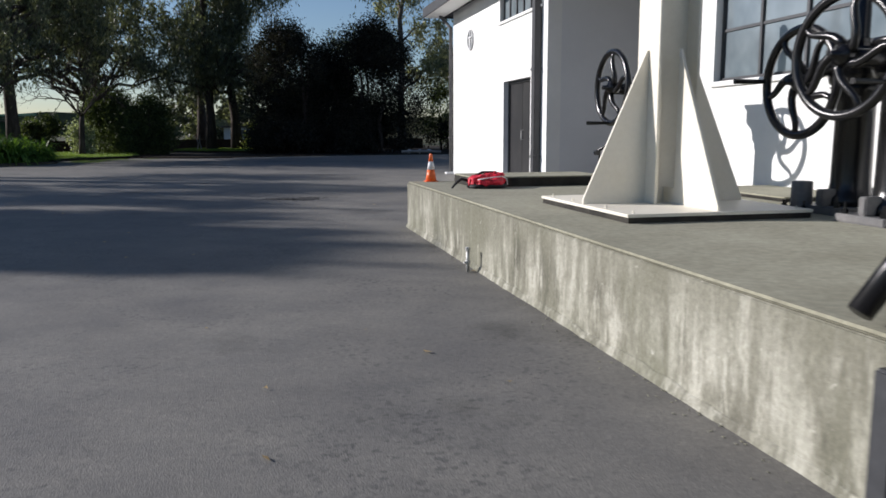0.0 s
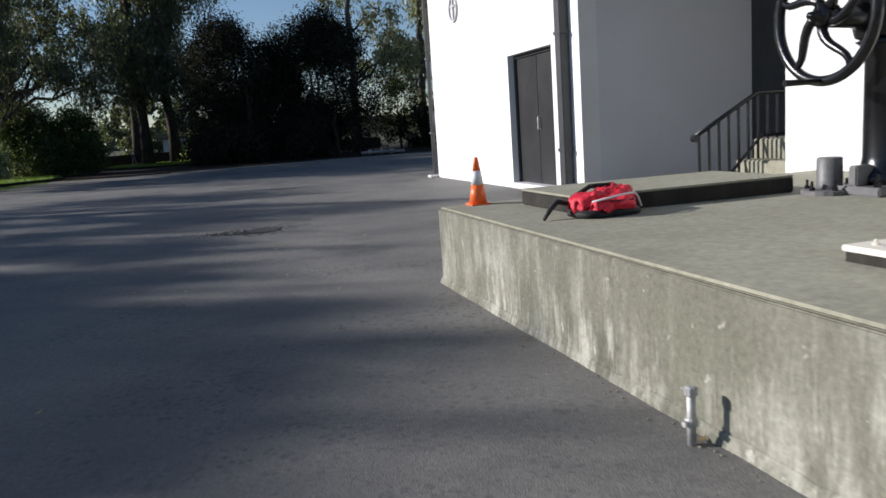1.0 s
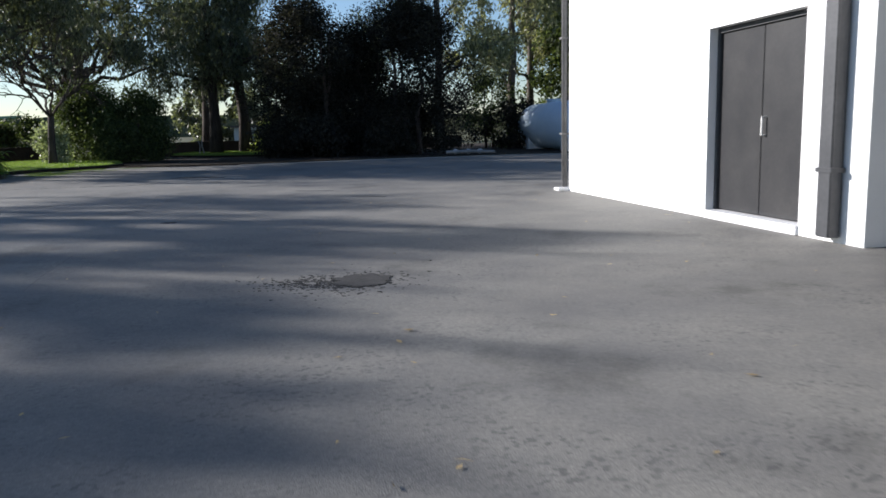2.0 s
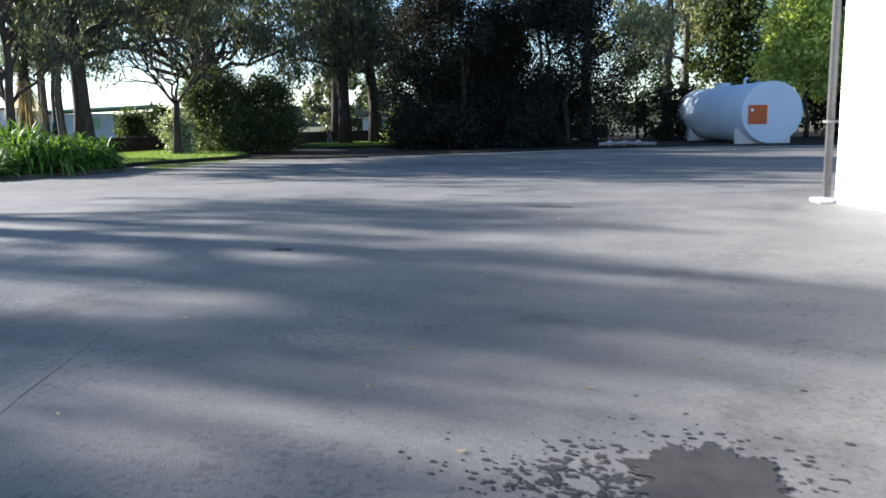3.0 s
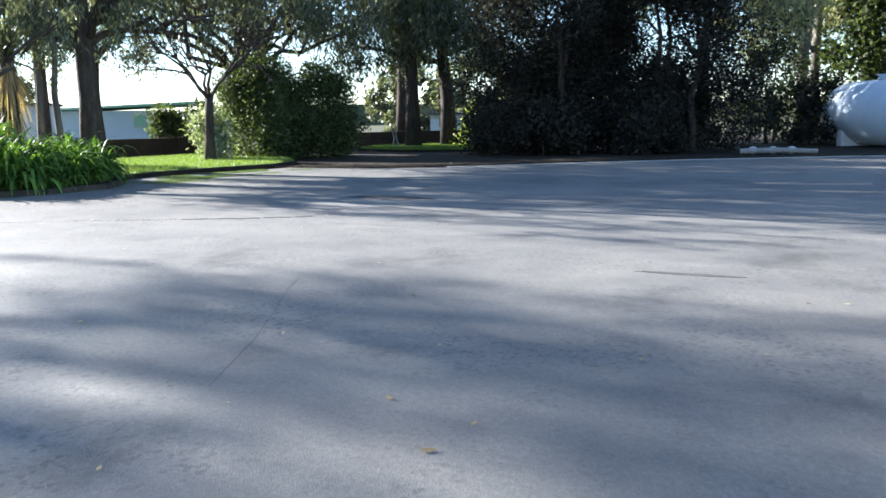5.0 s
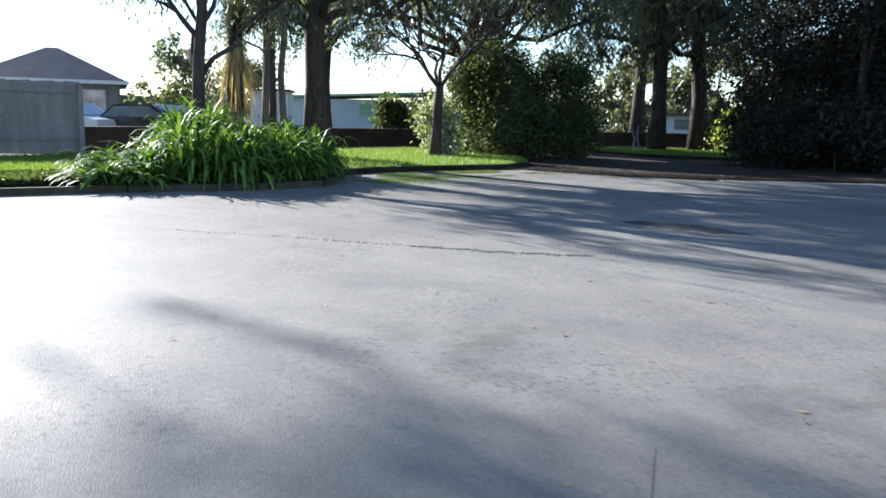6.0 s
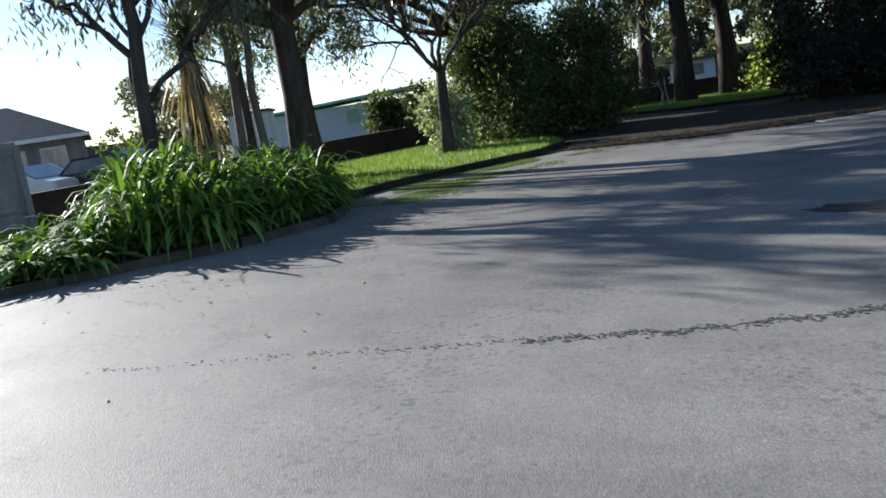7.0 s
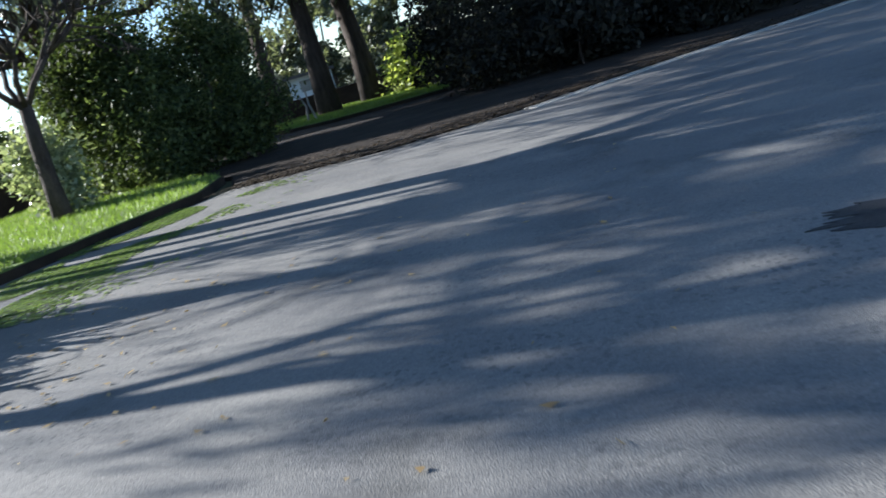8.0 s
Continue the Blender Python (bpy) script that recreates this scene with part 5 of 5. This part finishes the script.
def car(x, y, turn, paint, label):
    c = thing("car", pose(x, y, 0.0, 0, 0, turn) @ Matrix.Diagonal((0.95, 0.95, 0.88, 1)), label, "car", "parked cars")
    side = [(-2.1, 0.35), (-2.15, 0.7), (-1.9, 0.92), (-1.25, 0.98), (-0.65, 1.4), (0.75, 1.42), (1.5, 1.0), (2.1, 0.9), (2.15, 0.35)]
    body = Shape().prism(side, -0.82, 0.82, pose(0, 0, 0, 90))
    b = put("body", body, paint, c, bevel=0.06, smooth=False)
    for s in (-1, 1):
        glass = Shape().prism([(-1.05, 1.0), (-0.58, 1.34), (0.7, 1.36), (1.25, 1.03)], -0.004, 0.004, pose(0, s * 0.825, 0, 90))
        put("side_window", glass, GLASS, b)
    put("windscreen", Shape().add([(-1.24, -0.68, 1.0), (-1.24, 0.68, 1.0), (-0.68, 0.62, 1.39), (-0.68, -0.62, 1.39)], [(0, 1, 2, 3)], pose(-0.012, 0, 0.012)), GLASS, b)
    put("rear_window", Shape().add([(1.46, -0.68, 1.03), (1.46, 0.68, 1.03), (0.8, 0.62, 1.41), (0.8, -0.62, 1.41)], [(3, 2, 1, 0)], pose(0.012, 0, 0.012)), GLASS, b)
    for wx in (-1.35, 1.35):
        for s in (-1, 1):
            w = put("wheel", Shape().lathe([(0.2, -0.1), (0.31, -0.09), (0.31, 0.09), (0.2, 0.1)], 20, pose(wx, s * 0.78, 0.31, 90)), BLACKCLOTH, c)
            put("rim", Shape().lathe([(0.19, -0.105), (0.19, 0.105)], 16, pose(wx, s * 0.78, 0.31, 90)), STEELPIPE, w)
    for s in (-1, 1):
        put("headlight", Shape().box(-2.17, s * 0.6 - 0.14, 0.68, -2.1, s * 0.6 + 0.14, 0.8), CONE_W, c)


GREENROOF = worn("green_roof_edge", (0.3, 0.6, 0.46), (0.4, 0.68, 0.54), 0.6, 1, 20)
GREENDOOR = worn("dark_green_paint", (0.02, 0.08, 0.04), (0.04, 0.12, 0.06), 0.5, 2, 20)
CARDARK = worn("dark_car_paint", (0.02, 0.025, 0.03), (0.03, 0.035, 0.04), 0.15, 2, 20, 0.8, relief=0.0)
CARWHITE = worn("white_car_paint", (0.75, 0.75, 0.76), (0.8, 0.8, 0.8), 0.2, 2, 20, 0.7, relief=0.0)
boundary_wall()
timber_fence()
hip_house()
low_building()
car(-28.6, 30.4, 20, CARDARK, "dark hatchback parked behind the low wall")
car(-30.6, 28.6, 25, CARWHITE, "white car parked behind the low wall")
dense("broadleaf_tree", "rounded far tree beside the bungalow", -45, 42, 4.6, 5.0, GUMLEAF, 130, 4000, (0.3, 0.16))
for x, y, h in ((-27.5, 73, 6.5), (-21.5, 72, 6.0), (-34, 74, 6.0)):
    dense("broadleaf_tree", "dull green far tree behind the gums", x, y, h, 8.0, GUMLEAF, 140 + int(h), 9000, (0.4, 0.18), group="far trees")
dense("broadleaf_tree", "rounded far tree beside the bungalow", -50, 50, 4.4, 6.0, GUMLEAF, 131, 4000, (0.3, 0.16))


def far_hills():
    rng = np.random.default_rng(9)
    s, n = Shape(), 120
    for k in range(n):
        a = 2 * math.pi * k / n
        h = 10 + 6 * noise.noise(Vector((3 * math.cos(a), 3 * math.sin(a), 0))) + 2.5 * noise.noise(Vector((14 * math.cos(a), 14 * math.sin(a), 2)))
        s.v += [(420 * math.cos(a), 420 * math.sin(a), -2), (440 * math.cos(a), 440 * math.sin(a), h), (520 * math.cos(a), 520 * math.sin(a), -2)]
    for k in range(n):
        a, b = 3 * k, 3 * ((k + 1) % n)
        s.f += [(a, b, b + 1, a + 1), (a + 1, b + 1, b + 2, a + 2)]
    tagged(put("backdrop", s, FIELD), "low wooded hills on the horizon", "hills", kind="structure")


far_hills()


# ---- small things on the ground ----
def branch_props():
    p = thing("forked_stake", pose(-18.6, 41.9, 0.1), "pale forked branch standing on the grass", "branch")
    put("stem", Shape().tube([(-0.12, 0, 0), (-0.05, 0, 0.4), (-0.2, 0.05, 0.75)], [0.035, 0.03, 0.018], 8), TIMBER, p)
    put("stem", Shape().tube([(0.14, 0, 0), (0.03, 0, 0.45), (0.02, 0.03, 0.85)], [0.035, 0.03, 0.018], 8), TIMBER, p)
    put("twig", Shape().tube([(-0.16, 0, 0.62), (-0.42, 0.05, 0.78)], [0.018, 0.01], 6), TIMBER, p)
    for k, (x, y) in enumerate(((-6.0, 38.6), (-5.5, 38.7), (-5.05, 38.75))):
        r = thing("pale_stone", pose(x, y, 0.1, 0, 0, 40 * k), "pale boulder at the edge of the yard", "stone", "pale stones")
        put("stone", Shape().lathe([(0.02, -0.06), (0.12, -0.02), (0.14, 0.04), (0.1, 0.11), (0.03, 0.14)], 9), PALEGREY, r)
    l = thing("pale_log", pose(-6.3, 38.2, 0.06, 0, 0, 8), "pale log at the edge of the yard", "log")
    put("log", Shape().tube([(0, 0, 0.07), (0.9, 0.05, 0.09), (1.9, 0, 0.06)], [0.07, 0.075, 0.06], 9), TIMBER, l)


def patches():
    """Dark bitumen patches and cracks in the asphalt."""
    rng = np.random.default_rng(4)
    tar = worn("dark_bitumen", (0.026, 0.0255, 0.025), (0.052, 0.05, 0.047), 0.85, 6, 60, 0.3, relief=0.4, depth=0.006)

    def blot(x, y, rx, ry, seed, n=48):
        pts = []
        for k in range(n):
            a = 2 * math.pi * k / n
            f = 1 + 0.32 * noise.noise(Vector((2.4 * math.cos(a), 2.4 * math.sin(a), seed))) + 0.26 * noise.noise(Vector((7 * math.cos(a), 7 * math.sin(a), seed + 5))) + 0.2 * noise.noise(Vector((17 * math.cos(a), 17 * math.sin(a), seed + 9)))
            pts.append((x + rx * f * math.cos(a), y + ry * f * math.sin(a)))
        return pts

    t = thing("bitumen_patch", pose(0, 0, 0.0), "dark crumbling bitumen patch in the asphalt", "patch", kind="structure")
    s = Shape()
    s.prism(blot(-2.18, 13.12, 0.2, 0.22, 1, 120), 0.0, 0.0055)
    for k in range(900):
        a, r = rng.uniform(0, 6.28), 0.05 + abs(rng.normal()) * 0.17
        d = 0.002 + 0.004 * abs(rng.normal())
        cx, cy = ((-2.52, 13.0), (-2.2, 13.1))[k % 2]
        s.prism(blot(cx + 1.15 * r * math.cos(a), cy + (0.9 + 0.6 * (k % 2)) * r * math.sin(a), d * rng.uniform(1, 2), d, 10 + k, 11), 0.0, 0.001 + 0.000003 * k)
    put("bitumen", s, tar, t)["kind"] = "stuff"
    t = thing("bitumen_patch", pose(0, 0, 0.0), "small dark hole in the asphalt", "patch", kind="structure")
    put("bitumen", Shape().prism(blot(-5.59, 16.46, 0.085, 0.06, 50), 0.0, 0.004), tar, t)

    t = thing("bitumen_patch", pose(0, 0, 0.0), "dark oval bitumen patch near the planting bed", "patch", kind="structure")
    put("bitumen", Shape().prism(blot(-10.1, 25.56, 0.58, 0.22, 51, 90), -0.01, 0.004), tar, t)
    t = thing("bitumen_patch", pose(0, 0, 0.0), "worn thin bitumen smear in the asphalt", "patch", kind="structure")
    put("bitumen", Shape().prism(blot(-4.1, 19.93, 0.26, 0.1, 52, 70), -0.01, 0.003), CRACKGREY, t)
    t = thing("bitumen_patch", pose(0, 0, 0.0), "thin dark bitumen streak in the asphalt", "patch", kind="structure")
    put("bitumen", Shape().prism(blot(-5.5, 21.2, 0.3, 0.035, 53, 70), -0.01, 0.003), CRACKGREY, t)

    def crack(points, width, label):
        c = thing("asphalt_crack", pose(0, 0, 0), label, "crack", "cracks", kind="structure")
        s = Shape()
        line = []
        for (x0, y0), (x1, y1) in zip(points, points[1:]):
            for u in np.linspace(0, 1, 14, endpoint=False):
                line.append((x0 + (x1 - x0) * u + rng.normal() * 0.3 * width, y0 + (y1 - y0) * u + rng.normal() * 0.3 * width))
        for (x0, y0), (x1, y1) in zip(line, line[1:]):
            d = Vector((x1 - x0, y1 - y0))
            n = Vector((-d.y, d.x)).normalized() * width * rng.uniform(0.3, 1.1) / 2
            s.prism([(x0 - n.x, y0 - n.y), (x1 - n.x, y1 - n.y), (x1 + n.x, y1 + n.y), (x0 + n.x, y0 + n.y)], -0.01, 0.0014)
        put("crack_line", s, CRACKGREY, c)

    crack([(-4.45, 12.6), (-4.7, 13.1), (-4.97, 13.7), (-5.15, 14.1)], 0.003, "long dark crack in the asphalt")
    crack([(-7.0, 18.2), (-7.27, 18.84), (-7.5, 19.3), (-7.83, 19.92), (-7.97, 20.25)], 0.0025, "long dark crack in the asphalt")
    c = thing("asphalt_crack", pose(0, 0, 0), "wide ragged crack crumbling to grit", "crack", "cracks", kind="structure")
    line = ((-13.3, 21.7), (-12.0, 22.32), (-11.2, 22.64), (-10.55, 22.92), (-9.9, 23.34))
    s = Shape()
    for (x0, y0), (x1, y1) in zip(line, line[1:]):
        for k in range(90 if x0 < -11.5 else 260):
            u, d = rng.uniform(0, 1), 0.002 + 0.0028 * abs(rng.normal())
            off = rng.normal() * 0.024 + 0.05 * noise.noise(Vector((x0 + 3 * u, y0, 1)))
            s.prism(blot(x0 + (x1 - x0) * u - 0.35 * off, y0 + (y1 - y0) * u + off, d * 1.7, d * 0.7, 400 + k, 9), 0.0, 0.002 + 0.00001 * k)
    put("crumbs", s, CRACKGREY, c)["kind"] = "stuff"
    # fallen leaves and grit
    kinds = leaf_quads(rng, np.zeros((1, 3)), 0.06, 0.03)
    pts = []
    for k in range(420):
        u = rng.uniform(0, 1)
        pts.append((-16.6 + 1.4 * u + abs(rng.normal()) * 1.6, 22.4 + 4.6 * u + rng.normal() * 0.5, 0.012))
    for k in range(500):
        pts.append((rng.uniform(-15, 2), rng.uniform(2, 30), 0.01))
    pts = np.array([p for p in pts if p[0] < 0.3 - 0.42 * (p[1] - 9.6) or p[1] > 11])
    q = leaf_quads(rng, pts, 0.06, 0.028)
    q[:, :, 2] = 0.006 + abs(q[:, :, 2] - 0.01) * 0.3
    tagged(new("fallen_leaves", quads("fallen_leaves", q, DEADFROND)), "dry fallen leaves scattered over the asphalt", "leaves", kind="stuff")
    g = Shape()
    for k in range(260):
        y = rng.uniform(-9, 0)
        x = -abs(rng.normal()) * 0.07 - 0.01
        r = rng.uniform(0.002, 0.006)
        g.lathe([(r * 0.5, 0), (r, r * 0.5), (r * 0.5, r)], 5, pose(x, y, 0))
    tagged(put("grit", g, SLAB_TOP, at=SITE), "grit and crumbs along the foot of the concrete", "grit", kind="stuff")


def moss():
    """Moss on the asphalt before the lawn, and ivy on the bank by the fence."""
    rng = np.random.default_rng(17)
    n = 15000
    p = np.column_stack([rng.normal(-16.4, 0.55, n), rng.uniform(26.9, 31.6, n), np.full(n, 0.006)])
    keep = np.array([noise.noise(Vector((a * 1.6, b * 1.1, 3))) > -0.05 for a, b, _ in p]) & (p[:, 0] > -17.2)
    q = leaf_quads(rng, p[keep], 0.07, 0.05)
    q[:, :, 2] = 0.004 + 0.25 * abs(q[:, :, 2] - 0.006)
    tagged(new("moss", quads("moss", q, GRASSBLADE)), "thin green moss creeping over the asphalt edge", "moss", kind="stuff")
    n = 9000
    u, w = rng.uniform(0, 1, n), rng.uniform(0, 1, n)
    p = np.column_stack([-17.25 - 1.5 * w - 0.3 * (1 - u), 21.2 + 2.6 * u + 0.5 * w, 0.1 + 0.06 * rng.uniform(0, 1, n)])
    tagged(new("ground_cover", quads("ground_cover", leaf_quads(rng, p, 0.075, 0.055), BUSHLEAF)), "low dark ivy covering the bank behind the kerb", "ground cover", kind="stuff")


def leaf_litter():
    """Dry leaves and bark crumbs drifted along the edge of the soil."""
    rng = np.random.default_rng(23)
    line = np.array([(2, 38.6), (-3.6, 38.4), (-7.6, 36.2), (-10.4, 34.2), (-12.4, 32.6), (-14.2, 31.9), (-16.3, 31.9)])
    seg = rng.integers(0, len(line) - 1, 9000)
    u = rng.uniform(0, 1, (9000, 1))
    p = line[seg] * (1 - u) + line[seg + 1] * u
    p = p + np.array([0.35, 0.9]) * np.abs(rng.normal(size=(9000, 1))) * 0.7 - np.array([0.1, 0.25]) * np.abs(rng.normal(size=(9000, 1)))
    c = np.column_stack([p, np.full(9000, 0.032)])
    q = leaf_quads(rng, c, 0.1, 0.04)
    q[:, :, 2] = 0.034 + 0.3 * np.abs(q[:, :, 2] - 0.032)
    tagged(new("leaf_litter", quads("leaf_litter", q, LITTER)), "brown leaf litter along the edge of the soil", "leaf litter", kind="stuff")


# Brown litter with the tree shade put into its dark colour.
LITTER = leaf_material("shaded_brown_litter", (0.012, 0.009, 0.006), (0.06, 0.045, 0.03), 0.1)
branch_props()
patches()
moss()
leaf_litter()
